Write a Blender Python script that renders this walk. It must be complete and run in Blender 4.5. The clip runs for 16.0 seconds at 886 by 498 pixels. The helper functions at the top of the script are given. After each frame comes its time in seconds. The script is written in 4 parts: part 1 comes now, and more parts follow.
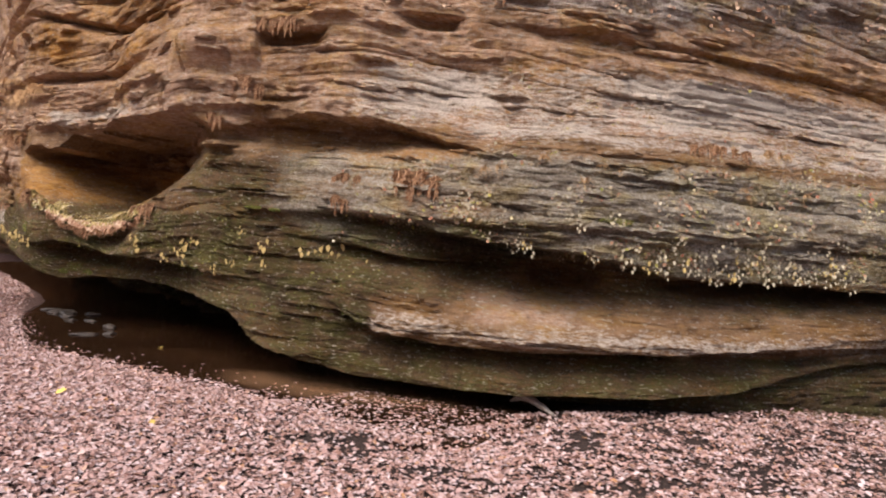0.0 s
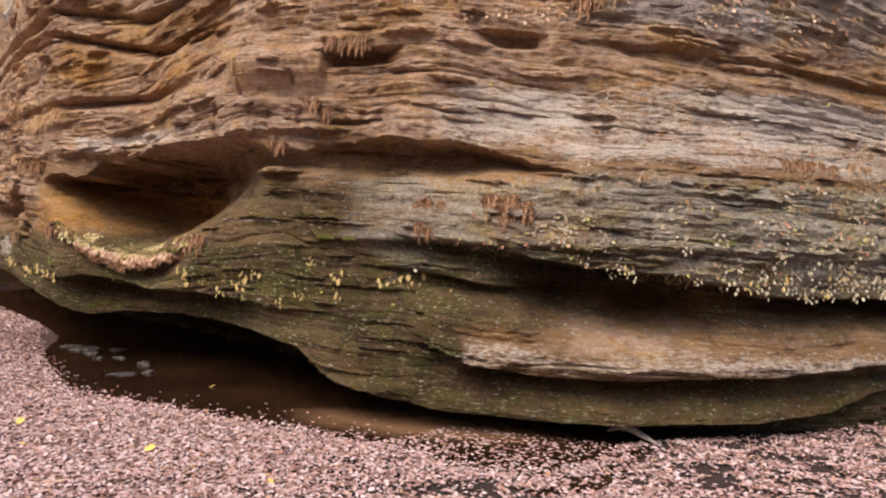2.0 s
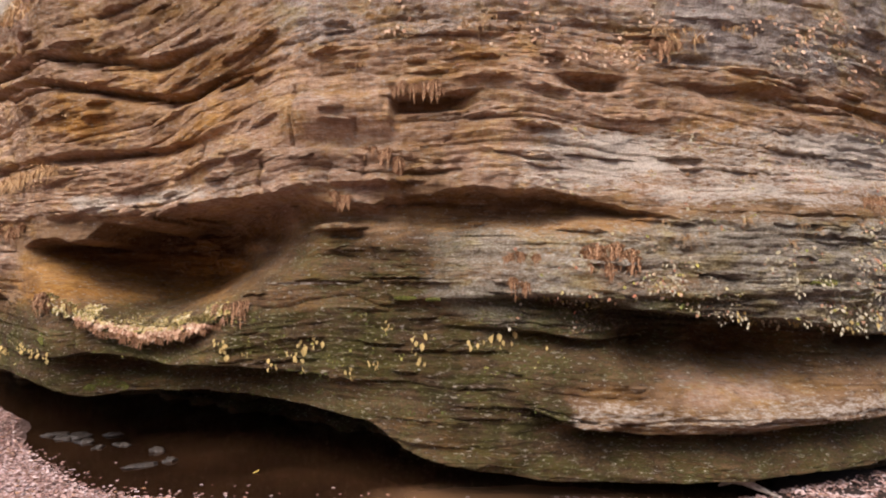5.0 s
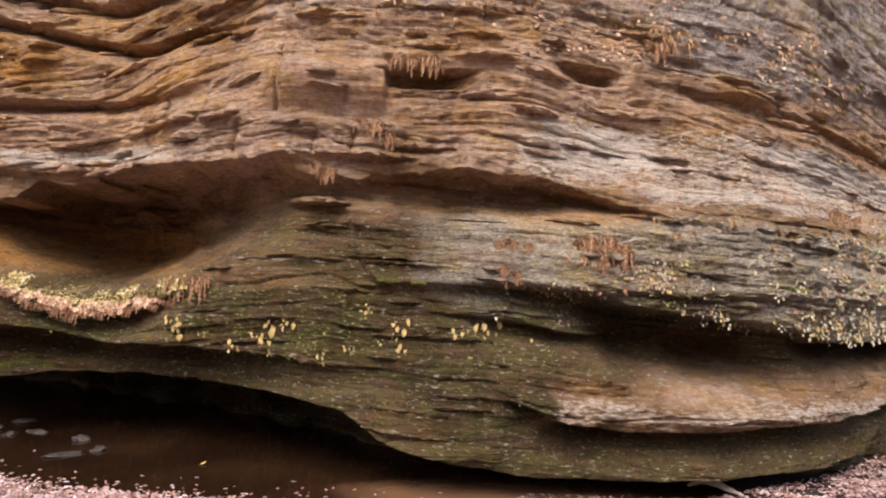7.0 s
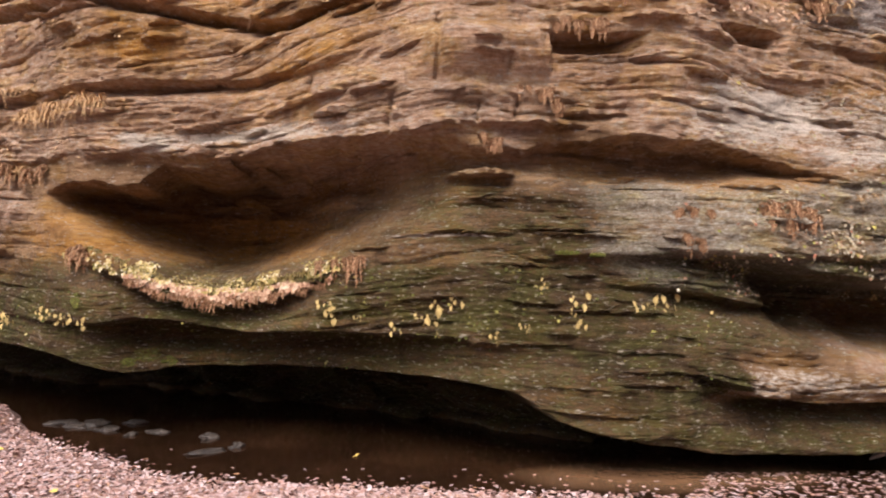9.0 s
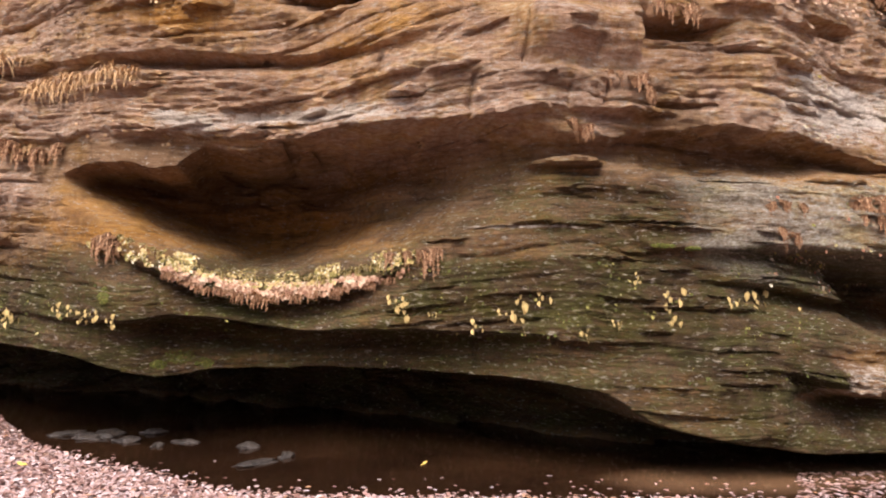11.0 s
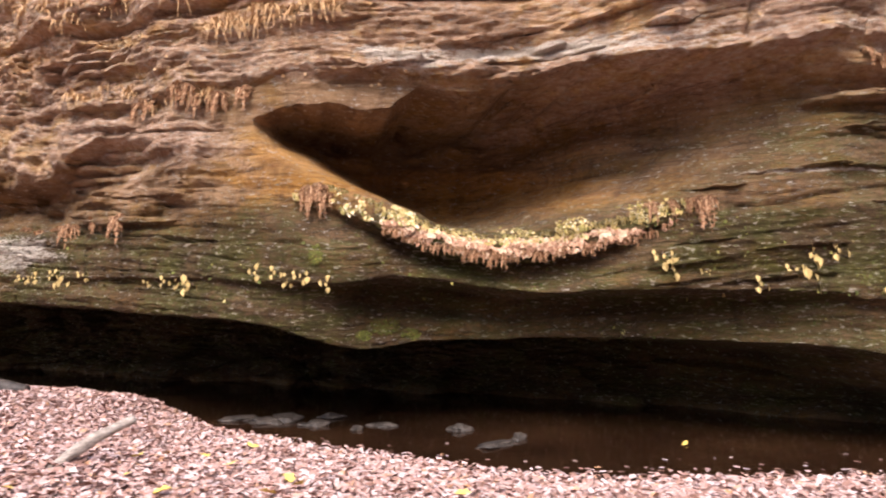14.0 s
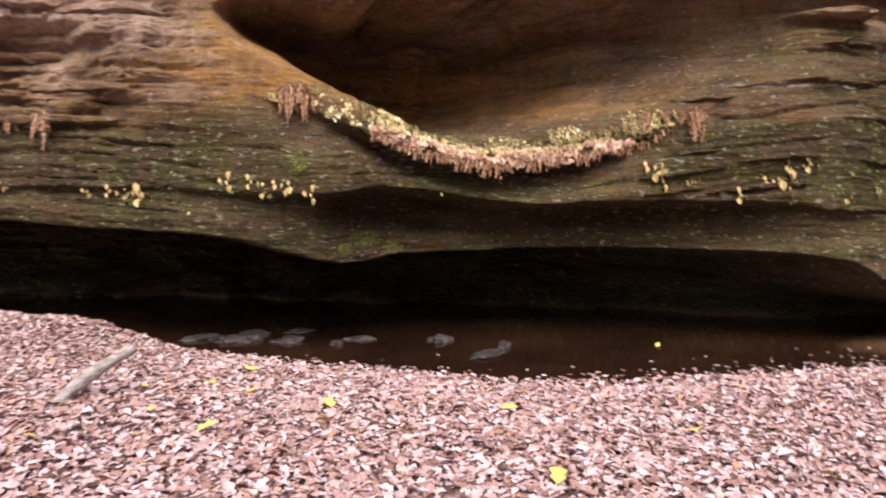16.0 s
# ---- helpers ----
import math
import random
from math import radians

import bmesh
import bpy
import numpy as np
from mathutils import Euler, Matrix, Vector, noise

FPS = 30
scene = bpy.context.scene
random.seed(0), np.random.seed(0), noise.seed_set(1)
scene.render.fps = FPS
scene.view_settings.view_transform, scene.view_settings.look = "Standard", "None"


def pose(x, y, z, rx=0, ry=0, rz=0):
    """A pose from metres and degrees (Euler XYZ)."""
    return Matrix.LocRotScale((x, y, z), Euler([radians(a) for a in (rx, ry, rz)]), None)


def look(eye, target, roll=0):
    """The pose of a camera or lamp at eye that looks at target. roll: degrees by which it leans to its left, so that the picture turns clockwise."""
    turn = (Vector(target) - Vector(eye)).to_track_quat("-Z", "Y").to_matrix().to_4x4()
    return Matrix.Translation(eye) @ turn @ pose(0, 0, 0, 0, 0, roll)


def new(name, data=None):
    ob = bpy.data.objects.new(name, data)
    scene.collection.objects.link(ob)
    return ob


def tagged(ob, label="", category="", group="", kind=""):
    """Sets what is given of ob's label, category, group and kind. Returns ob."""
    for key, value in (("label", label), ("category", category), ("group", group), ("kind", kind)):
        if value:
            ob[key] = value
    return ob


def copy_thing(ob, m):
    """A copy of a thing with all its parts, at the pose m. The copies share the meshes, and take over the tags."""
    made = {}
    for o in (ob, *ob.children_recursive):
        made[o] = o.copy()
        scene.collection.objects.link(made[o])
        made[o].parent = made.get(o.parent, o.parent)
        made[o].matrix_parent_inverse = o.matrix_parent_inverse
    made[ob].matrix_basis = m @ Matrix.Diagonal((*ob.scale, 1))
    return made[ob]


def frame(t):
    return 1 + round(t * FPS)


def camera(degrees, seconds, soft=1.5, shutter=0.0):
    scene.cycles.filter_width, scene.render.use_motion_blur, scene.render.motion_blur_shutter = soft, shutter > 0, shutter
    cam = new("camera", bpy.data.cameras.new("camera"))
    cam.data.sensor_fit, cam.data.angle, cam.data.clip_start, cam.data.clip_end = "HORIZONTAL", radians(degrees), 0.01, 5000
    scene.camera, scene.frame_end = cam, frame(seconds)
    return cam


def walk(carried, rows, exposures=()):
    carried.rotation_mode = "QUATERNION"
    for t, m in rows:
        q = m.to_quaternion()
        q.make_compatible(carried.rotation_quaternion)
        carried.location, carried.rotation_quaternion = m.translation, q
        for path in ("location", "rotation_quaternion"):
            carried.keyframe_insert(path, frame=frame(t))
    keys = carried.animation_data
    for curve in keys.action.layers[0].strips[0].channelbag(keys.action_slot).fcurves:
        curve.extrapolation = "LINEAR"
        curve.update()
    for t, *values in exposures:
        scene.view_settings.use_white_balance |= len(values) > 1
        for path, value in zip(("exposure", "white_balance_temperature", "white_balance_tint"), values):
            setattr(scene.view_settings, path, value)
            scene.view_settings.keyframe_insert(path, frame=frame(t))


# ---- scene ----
cam = camera(70.0, 16.0, soft=2.0, shutter=0.5)
PATH = [
    (0, (1.777, 0.89, 2.093), (1.306, 2.833, 2.033), 3.8),
    (0.5, (1.47, 0.933, 2.146), (1.002, 2.876, 2.088), 3.4),
    (1, (1.002, 0.831, 2.224), (0.564, 2.782, 2.173), 3.0),
    (1.5, (0.648, 0.843, 2.214), (0.24, 2.801, 2.177), 2.1),
    (2, (0.305, 0.919, 2.246), (-0.064, 2.884, 2.215), 2.0),
    (2.5, (-0.102, 0.947, 2.312), (-0.43, 2.92, 2.298), 1.9),
    (3, (-0.431, 1.074, 2.392), (-0.719, 3.053, 2.4), 0.5),
    (3.5, (-0.803, 1.089, 2.485), (-1.061, 3.072, 2.524), -0.6),
    (4, (-1.137, 1.098, 2.603), (-1.359, 3.084, 2.656), -1.2),
    (6.5, (-2.283, 1.48, 2.18), (-2.18, 3.473, 2.308), 1.7),
    (7, (-2.479, 1.552, 2.183), (-2.321, 3.543, 2.301), 2.4),
    (7.5, (-2.858, 1.701, 2.113), (-2.69, 3.689, 2.251), 1.8),
    (8, (-3.34, 1.803, 2.024), (-3.167, 3.79, 2.164), 2.2),
    (8.5, (-3.869, 1.918, 1.953), (-3.685, 3.905, 2.078), 1.4),
    (9, (-4.344, 2.065, 1.829), (-4.145, 4.051, 1.963), 0.6),
    (11.5, (-6.022, 2.935, 1.706), (-5.591, 4.882, 1.857), 0.2),
    (12, (-6.394, 3.176, 1.716), (-5.945, 5.12, 1.855), -0.7),
    (12.5, (-6.784, 3.407, 1.633), (-6.341, 5.349, 1.812), -0.4),
    (13, (-7.178, 3.657, 1.492), (-6.726, 5.596, 1.682), -2.0),
    (13.5, (-7.58, 3.874, 1.382), (-7.147, 5.819, 1.555), -1.2),
    (14, (-7.971, 4.05, 1.23), (-7.536, 5.994, 1.407), 0.5),
    (14.5, (-8.259, 4.203, 1.245), (-7.847, 6.158, 1.336), -0.6),
    (15, (-8.481, 4.318, 1.287), (-8.054, 6.272, 1.257), -0.0),
    (15.5, (-8.683, 4.43, 1.282), (-8.093, 6.339, 1.202), 1.5),
    (16, (-8.805, 4.549, 1.286), (-8.022, 6.385, 1.164), 0.3),
]
EXPOSURES = [(0.0, 0.55, 6600, 16), (4.0, 0.55, 6600, 16), (7.0, 0.7, 6500, 16), (9.0, 0.74, 6550, 16), (12.5, 1.02, 6450, 17), (14.2, 1.12, 6400, 17), (15.5, 0.88, 6200, 17), (16.0, 0.8, 6150, 17)]
walk(cam, [(t, look(eye, target, roll)) for t, eye, target, roll in PATH], EXPOSURES)

# ---- daylight: bright overcast sky with a wide, weak sun behind the walker ----
SUN_UP, SUN_TURN = 50.0, 200.0
world = bpy.data.worlds.new("sky")
scene.world = world
world.use_nodes = True
wn = world.node_tree.nodes
sky = wn.new("ShaderNodeTexSky")
sky.sky_type, sky.sun_disc = "NISHITA", False
sky.sun_elevation, sky.sun_rotation = radians(SUN_UP), radians(SUN_TURN)
sky.air_density, sky.dust_density, sky.ozone_density = 1.0, 3.0, 1.0
wn["Background"].inputs["Strength"].default_value = 0.15
world.node_tree.links.new(sky.outputs[0], wn["Background"].inputs["Color"])
sun = new("sun", bpy.data.lights.new("sun", "SUN"))
sun.data.energy, sun.data.angle, sun.data.color = 2.9, radians(36), (1.0, 0.93, 0.85)
az = radians(SUN_TURN)
sun_from = Vector((math.sin(az) * math.cos(radians(SUN_UP)), math.cos(az) * math.cos(radians(SUN_UP)), math.sin(radians(SUN_UP))))
sun.matrix_world = look(sun_from * 60, (0, 0, 0))


# ---- materials ----
class Mat:
    """A node material with short calls for the usual nodes."""

    def __init__(self, name, rough=0.9, spec=0.3):
        self.m = bpy.data.materials.new(name)
        self.m.use_nodes = True
        self.n, self.l = self.m.node_tree.nodes, self.m.node_tree.links
        self.b = self.n["Principled BSDF"]
        self.b.inputs["Roughness"].default_value = rough
        self.b.inputs["Specular IOR Level"].default_value = spec

    def put(self, value, socket):
        if isinstance(value, bpy.types.NodeSocket):
            self.l.new(value, socket)
        else:
            socket.default_value = value

    def coords(self, scale=(1, 1, 1)):
        c, m = self.n.new("ShaderNodeTexCoord"), self.n.new("ShaderNodeMapping")
        m.inputs["Scale"].default_value = scale
        self.l.new(c.outputs["Object"], m.inputs["Vector"])
        return m.outputs[0]

    def noise(self, scale, detail=5, rough=0.6, stretch=(1, 1, 1), distortion=0.0):
        t = self.n.new("ShaderNodeTexNoise")
        self.l.new(self.coords(stretch), t.inputs["Vector"])
        t.inputs["Scale"].default_value, t.inputs["Detail"].default_value = scale, detail
        t.inputs["Roughness"].default_value, t.inputs["Distortion"].default_value = rough, distortion
        return t.outputs["Fac"]

    def ramp(self, fac, *stops):
        r = self.n.new("ShaderNodeValToRGB")
        e = r.color_ramp.elements
        while len(e) < len(stops):
            e.new(0.5)
        for k, (p, c) in zip(e, stops):
            k.position, k.color = p, (*c, 1) if len(c) == 3 else c
        self.put(fac, r.inputs["Fac"])
        return r.outputs["Color"]

    def span(self, fac, lo, hi):
        r = self.n.new("ShaderNodeMapRange")
        self.put(fac, r.inputs["Value"])
        r.inputs["From Min"].default_value, r.inputs["From Max"].default_value = lo, hi
        return r.outputs["Result"]

    def math(self, op, a, b=0.0):
        m = self.n.new("ShaderNodeMath")
        m.operation = op
        self.put(a, m.inputs[0])
        self.put(b, m.inputs[1])
        return m.outputs[0]

    def mix(self, fac, a, b, kind="MIX"):
        m = self.n.new("ShaderNodeMix")
        m.data_type, m.blend_type = "RGBA", kind
        self.put(fac, m.inputs["Factor"])
        self.put(a if not isinstance(a, tuple) else (*a, 1), m.inputs[6])
        self.put(b if not isinstance(b, tuple) else (*b, 1), m.inputs[7])
        return m.outputs[2]

    def attribute(self, name):
        a = self.n.new("ShaderNodeAttribute")
        a.attribute_name = name
        s = self.n.new("ShaderNodeSeparateColor")
        self.l.new(a.outputs["Color"], s.inputs[0])
        return s.outputs

    def bump(self, height, strength=0.5, distance=0.02):
        b = self.n.new("ShaderNodeBump")
        b.inputs["Strength"].default_value, b.inputs["Distance"].default_value = strength, distance
        self.l.new(height, b.inputs["Height"])
        self.l.new(b.outputs[0], self.b.inputs["Normal"])

    def colour(self, c):
        self.put(c if not isinstance(c, tuple) else (*c, 1), self.b.inputs["Base Color"])
        return self


def island(mat):
    return mat.n.new("ShaderNodeNewGeometry").outputs["Random Per Island"]


def rock_material():
    k = Mat("layered_sandstone", 0.88, 0.25)
    a, b = k.attribute("zones"), k.attribute("growth")
    pale, moss, ochre, lichen, tan_lift, turf = a[0], a[1], a[2], b[0], b[1], b[2]
    grain = k.noise(46, 8, 0.75)
    beds = k.noise(2.0, 10, 0.72, (0.4, 0.4, 3.4), 0.8)
    fine = k.noise(6, 10, 0.75, (0.8, 0.8, 3.0), 0.8)
    seams = k.noise(4, 10, 0.75, (0.7, 0.7, 6.0), 1.0)
    blot = k.noise(1.3, 8, 0.65)
    speck = k.noise(34, 7, 0.75, (0.8, 0.8, 1.4))
    flake = k.noise(17, 8, 0.72, (0.7, 0.7, 2.2))

    def edge(m, n, w, amount=2.4):
        return k.span(k.math("ADD", k.math("SUBTRACT", m, 0.5), k.math("MULTIPLY", k.math("SUBTRACT", n, 0.5), amount)), -w, w)

    c = k.ramp(beds, (0.3, (0.13, 0.072, 0.036)), (0.43, (0.26, 0.15, 0.075)), (0.56, (0.39, 0.245, 0.13)), (0.7, (0.56, 0.42, 0.29)))
    c = k.mix(k.span(blot, 0.35, 0.7), c, k.mix(0.6, c, (0.46, 0.28, 0.14)))
    c = k.mix(k.math("MULTIPLY", edge(ochre, beds, 0.35), 0.8), c, k.ramp(fine, (0.3, (0.36, 0.16, 0.04)), (0.5, (0.62, 0.32, 0.085)), (0.7, (0.76, 0.47, 0.17))))
    # Tan ramp; its pale end also carries the brighter light of the upper wall.
    c = k.mix(k.math("MULTIPLY", edge(tan_lift, blot, 0.3), 0.75), c, k.ramp(flake, (0.32, (0.38, 0.20, 0.12)), (0.47, (0.68, 0.45, 0.30)), (0.62, (0.86, 0.70, 0.56))))
    c = k.mix(k.math("MULTIPLY", edge(lichen, flake, 0.3), 0.85), c, k.ramp(speck, (0.36, (0.20, 0.165, 0.105)), (0.46, (0.40, 0.365, 0.275)), (0.55, (0.56, 0.545, 0.45)), (0.62, (0.82, 0.80, 0.72))))
    damp = k.ramp(fine, (0.32, (0.019, 0.012, 0.005)), (0.5, (0.074, 0.047, 0.017)), (0.68, (0.17, 0.115, 0.048)))
    green = k.ramp(flake, (0.34, (0.015, 0.019, 0.002)), (0.5, (0.062, 0.070, 0.008)), (0.66, (0.155, 0.16, 0.026)))
    patch = k.noise(2.6, 8, 0.7, (0.8, 0.8, 1.8), 0.6)
    c = k.mix(k.math("MULTIPLY", edge(moss, flake, 0.4), 0.88), c, k.mix(k.span(patch, 0.44, 0.56), damp, green))
    c = k.mix(edge(turf, flake, 0.3), c, k.ramp(grain, (0.35, (0.24, 0.20, 0.16)), (0.5, (0.54, 0.47, 0.40)), (0.66, (0.76, 0.70, 0.63))))
    c = k.mix(k.math("MULTIPLY", k.span(flake, 0.60, 0.67), k.span(moss, 0.7, 0.2)), c, k.mix(0.5, c, (0.80, 0.73, 0.64)))
    streak = k.noise(2.4, 8, 0.68, (2.2, 2.2, 0.4), 0.8)
    cloud = k.noise(0.9, 7, 0.66, (0.8, 0.8, 1.6), 0.5)
    tone = k.noise(1.7, 8, 0.68, (1.0, 1.0, 1.7), 0.7)
    c = k.mix(k.math("MULTIPLY", k.span(tone, 0.5, 0.6), 0.8), c, k.mix(1.0, c, (1.0, 0.92, 0.58), "MULTIPLY"))
    c = k.mix(k.math("MULTIPLY", k.span(tone, 0.46, 0.38), 0.7), c, k.mix(1.0, c, (0.96, 0.95, 1.0), "MULTIPLY"))
    c = k.mix(0.55, c, k.ramp(streak, (0.36, (0.42, 0.36, 0.32)), (0.5, (0.95, 0.93, 0.92)), (0.64, (1, 1, 1))), "MULTIPLY")
    c = k.mix(0.6, c, k.ramp(cloud, (0.36, (0.40, 0.33, 0.29)), (0.48, (0.92, 0.88, 0.86)), (0.62, (1, 1, 1))), "MULTIPLY")
    c = k.mix(k.math("MULTIPLY", edge(pale, flake, 0.3, 3.6), 0.82), c, k.ramp(grain, (0.32, (0.54, 0.44, 0.34)), (0.5, (0.76, 0.67, 0.56)), (0.68, (0.86, 0.81, 0.73))))
    c = k.mix(0.5, c, k.ramp(grain, (0.32, (0.30, 0.28, 0.27)), (0.48, (0.9, 0.9, 0.9)), (0.7, (1, 1, 1))), "MULTIPLY")
    c = k.mix(0.7, c, k.ramp(seams, (0.36, (0.24, 0.20, 0.18)), (0.44, (0.95, 0.95, 0.95)), (0.6, (1, 1, 1))), "MULTIPLY")
    k.colour(c)
    k.bump(k.math("ADD", k.math("ADD", fine, k.math("MULTIPLY", seams, 0.8)), k.math("ADD", k.math("MULTIPLY", grain, 0.5), k.math("MULTIPLY", flake, 0.6))), 1.0, 0.07)
    return k.m


def soil_material():
    k = Mat("leafy_soil", 0.9, 0.25)
    mud = k.mix(k.noise(5, 6), k.ramp(k.noise(60, 6), (0.3, (0.012, 0.008, 0.007)), (0.7, (0.05, 0.034, 0.027))), k.ramp(k.noise(25, 4), (0.35, (0.02, 0.012, 0.010)), (0.65, (0.09, 0.058, 0.045))))
    # Bank's leaf tone; also on the unseen slope, to bounce light into shade.
    leafy = k.ramp(k.noise(22, 6, 0.7), (0.3, (0.08, 0.04, 0.03)), (0.5, (0.25, 0.155, 0.13)), (0.7, (0.42, 0.31, 0.28)))
    side = k.n.new("ShaderNodeSeparateXYZ")
    k.l.new(k.coords(), side.inputs[0])
    k.colour(k.mix(k.math("MAXIMUM", k.span(side.outputs["Y"], 4.5, 2.5), k.span(side.outputs["X"], -2.0, -3.4)), mud, leafy))
    k.bump(k.noise(40, 6), 0.8, 0.03)
    return k.m


def water_material():
    """Brown water over mud, paler in an oval before the rock nose."""
    k = Mat("still_brown_water", 0.06, 0.5)
    deep = k.ramp(k.noise(0.8, 4), (0.35, (0.014, 0.0065, 0.0035)), (0.7, (0.036, 0.017, 0.008)))
    side = k.n.new("ShaderNodeSeparateXYZ")
    k.l.new(k.coords(), side.inputs[0])
    along = k.math("DIVIDE", k.math("ADD", side.outputs["X"], 1.3), 1.6)
    across = k.math("DIVIDE", k.math("SUBTRACT", side.outputs["Y"], 8.35), 0.55)
    far = k.math("ADD", k.math("POWER", k.math("ABSOLUTE", along), 2.0), k.math("POWER", k.math("ABSOLUTE", across), 2.0))
    far = k.math("ADD", far, k.math("MULTIPLY", k.math("SUBTRACT", k.noise(2.2, 4), 0.5), 0.8))
    k.colour(k.mix(k.span(far, 1.3, 0.2), deep, (0.19, 0.105, 0.055)))
    k.bump(k.noise(9, 3, 0.5), 0.06, 0.02)
    return k.m


def leaf_material(name, *stops):
    k = Mat(name, 0.75, 0.3)
    c = k.ramp(island(k), *stops)
    k.colour(k.mix(0.35, c, k.ramp(k.noise(90, 3), (0.35, (0.5, 0.45, 0.4)), (0.65, (1, 1, 1))), "MULTIPLY"))
    return k.m


def plain_material(name, dark, light, scale=30, rough=0.85, stretch=(1, 1, 1), relief=0.02):
    k = Mat(name, rough, 0.3)
    k.colour(k.ramp(k.noise(scale, 7, 0.65, stretch), (0.32, dark), (0.68, light)))
    k.bump(k.noise(scale * 2, 6, 0.65, stretch), 0.6, relief)
    return k.m


ROCK = rock_material()
SOIL = soil_material()
WATER = water_material()
LITTER = leaf_material("fallen_leaves", (0.0, (0.22, 0.115, 0.085)), (0.2, (0.34, 0.195, 0.155)), (0.45, (0.46, 0.295, 0.26)), (0.7, (0.56, 0.40, 0.37)), (0.92, (0.66, 0.54, 0.53)), (1.0, (0.46, 0.24, 0.11)))
BROWN = leaf_material("dead_brown_leaves", (0.0, (0.22, 0.105, 0.06)), (0.4, (0.44, 0.25, 0.155)), (0.8, (0.62, 0.42, 0.28)), (1.0, (0.72, 0.58, 0.42)))
YELLOW = leaf_material("yellow_leaves", (0.0, (0.72, 0.50, 0.10)), (1.0, (0.78, 0.60, 0.16)))
DRIFT = plain_material("weathered_grey_wood", (0.14, 0.11, 0.09), (0.46, 0.40, 0.345), 18, 0.85, (1, 1, 3), 0.012)
STONE = plain_material("wet_grey_stone", (0.014, 0.012, 0.010), (0.075, 0.06, 0.05), 14, 0.5)


# ---- shape helpers ----
TABLES = {}


def lattice(seed):
    if seed not in TABLES:
        TABLES[seed] = np.random.RandomState(seed).rand(256, 256).astype(np.float32)
    return TABLES[seed]


def vnoise(x, y, seed):
    """Smooth value noise, 0 to 1, over arrays."""
    g = lattice(seed).ravel()
    x, y = np.asarray(x, float) + 1000.37, np.asarray(y, float) + 1000.71
    i, j = x.astype(np.int32), y.astype(np.int32)
    u, v = (x - i).astype(np.float32), (y - j).astype(np.float32)
    u, v = u * u * (3 - 2 * u), v * v * (3 - 2 * v)
    i0, i1, j0, j1 = (i & 255) << 8, ((i + 1) & 255) << 8, j & 255, (j + 1) & 255
    a, b = g[i0 + j0], g[i0 + j1]
    a, b = a + (g[i1 + j0] - a) * u, b + (g[i1 + j1] - b) * u
    return a + (b - a) * v


def fbm(x, y, seed, octaves=5, gain=0.5):
    """Layered noise about 0, roughly -0.5 to 0.5."""
    total, amp, norm = 0.0, 1.0, 0.0
    for k in range(octaves):
        total = total + amp * (vnoise(x * 2 ** k, y * 2 ** k, seed + k) - 0.5)
        norm += amp
        amp *= gain
    return total / norm


def ease(t):
    t = np.clip(t, 0, 1)
    return t * t * (3 - 2 * t)


def curve_at(x, xs, ys):
    """A rounded line through (xs, ys)."""
    d = 0.12
    return (np.interp(x - d, xs, ys) + 2 * np.interp(x, xs, ys) + np.interp(x + d, xs, ys)) / 4


def mesh_from(name, verts, faces, material, smooth=True):
    me = bpy.data.meshes.new(name)
    me.from_pydata(verts, [], faces)
    me.materials.append(material)
    if smooth:
        me.polygons.foreach_set("use_smooth", [True] * len(me.polygons))
    return me


def grid_mesh(name, X, Y, Z, material, crisp=0.0):
    """A sheet from three arrays of the same shape; faces that span more than crisp metres in y keep hard edges."""
    r, c = X.shape
    me = bpy.data.meshes.new(name)
    idx = np.arange(r * c).reshape(r, c)
    quads = np.stack([idx[:-1, :-1], idx[:-1, 1:], idx[1:, 1:], idx[1:, :-1]], -1).reshape(-1, 4)
    me.vertices.add(r * c)
    me.vertices.foreach_set("co", np.stack([X, Y, Z], -1).astype(np.float32).ravel())
    me.loops.add(quads.size)
    me.loops.foreach_set("vertex_index", quads.astype(np.int32).ravel())
    me.polygons.add(len(quads))
    me.polygons.foreach_set("loop_start", np.arange(0, quads.size, 4, dtype=np.int32))
    steep = np.abs(np.diff(Y, axis=0))
    soft = np.maximum(steep[:, :-1], steep[:, 1:]) < crisp if crisp else np.ones((r - 1, c - 1), dtype=bool)
    me.polygons.foreach_set("use_smooth", soft.ravel())
    me.materials.append(material)
    me.update(calc_edges=True)
    return me


def colour_layer(me, name, r, g, b):
    a = me.attributes.new(name, "FLOAT_COLOR", "POINT")
    a.data.foreach_set("color", np.stack([r, g, b, np.ones_like(r)], -1).astype(np.float32).ravel())


# ---- the cliff ----
def wall_line(x):
    """Where the cliff's face stands, before its hollows and ledges."""
    xs = [-90, -16, -11.5, -10.55, -9.5, -8.9, -8.3, -7.9, -7.0, -6.0, -4.9, -4.4, -3.85, -3.2, -2.6, -1.4, -0.6, 0.9, 1.7, 2.5, 3.5, 4.3, 6, 9, 90]
    ys = [60, 16.0, 12.6, 11.8, 10.98, 10.6, 10.14, 9.9, 9.75, 9.52, 9.02, 8.86, 8.6, 8.38, 8.28, 8.18, 8.05, 8.0, 8.15, 8.45, 9.15, 9.75, 10.8, 12.6, 60]
    return sum(np.interp(x + d, xs, ys) for d in (-0.3, -0.15, 0, 0.15, 0.3)) / 5


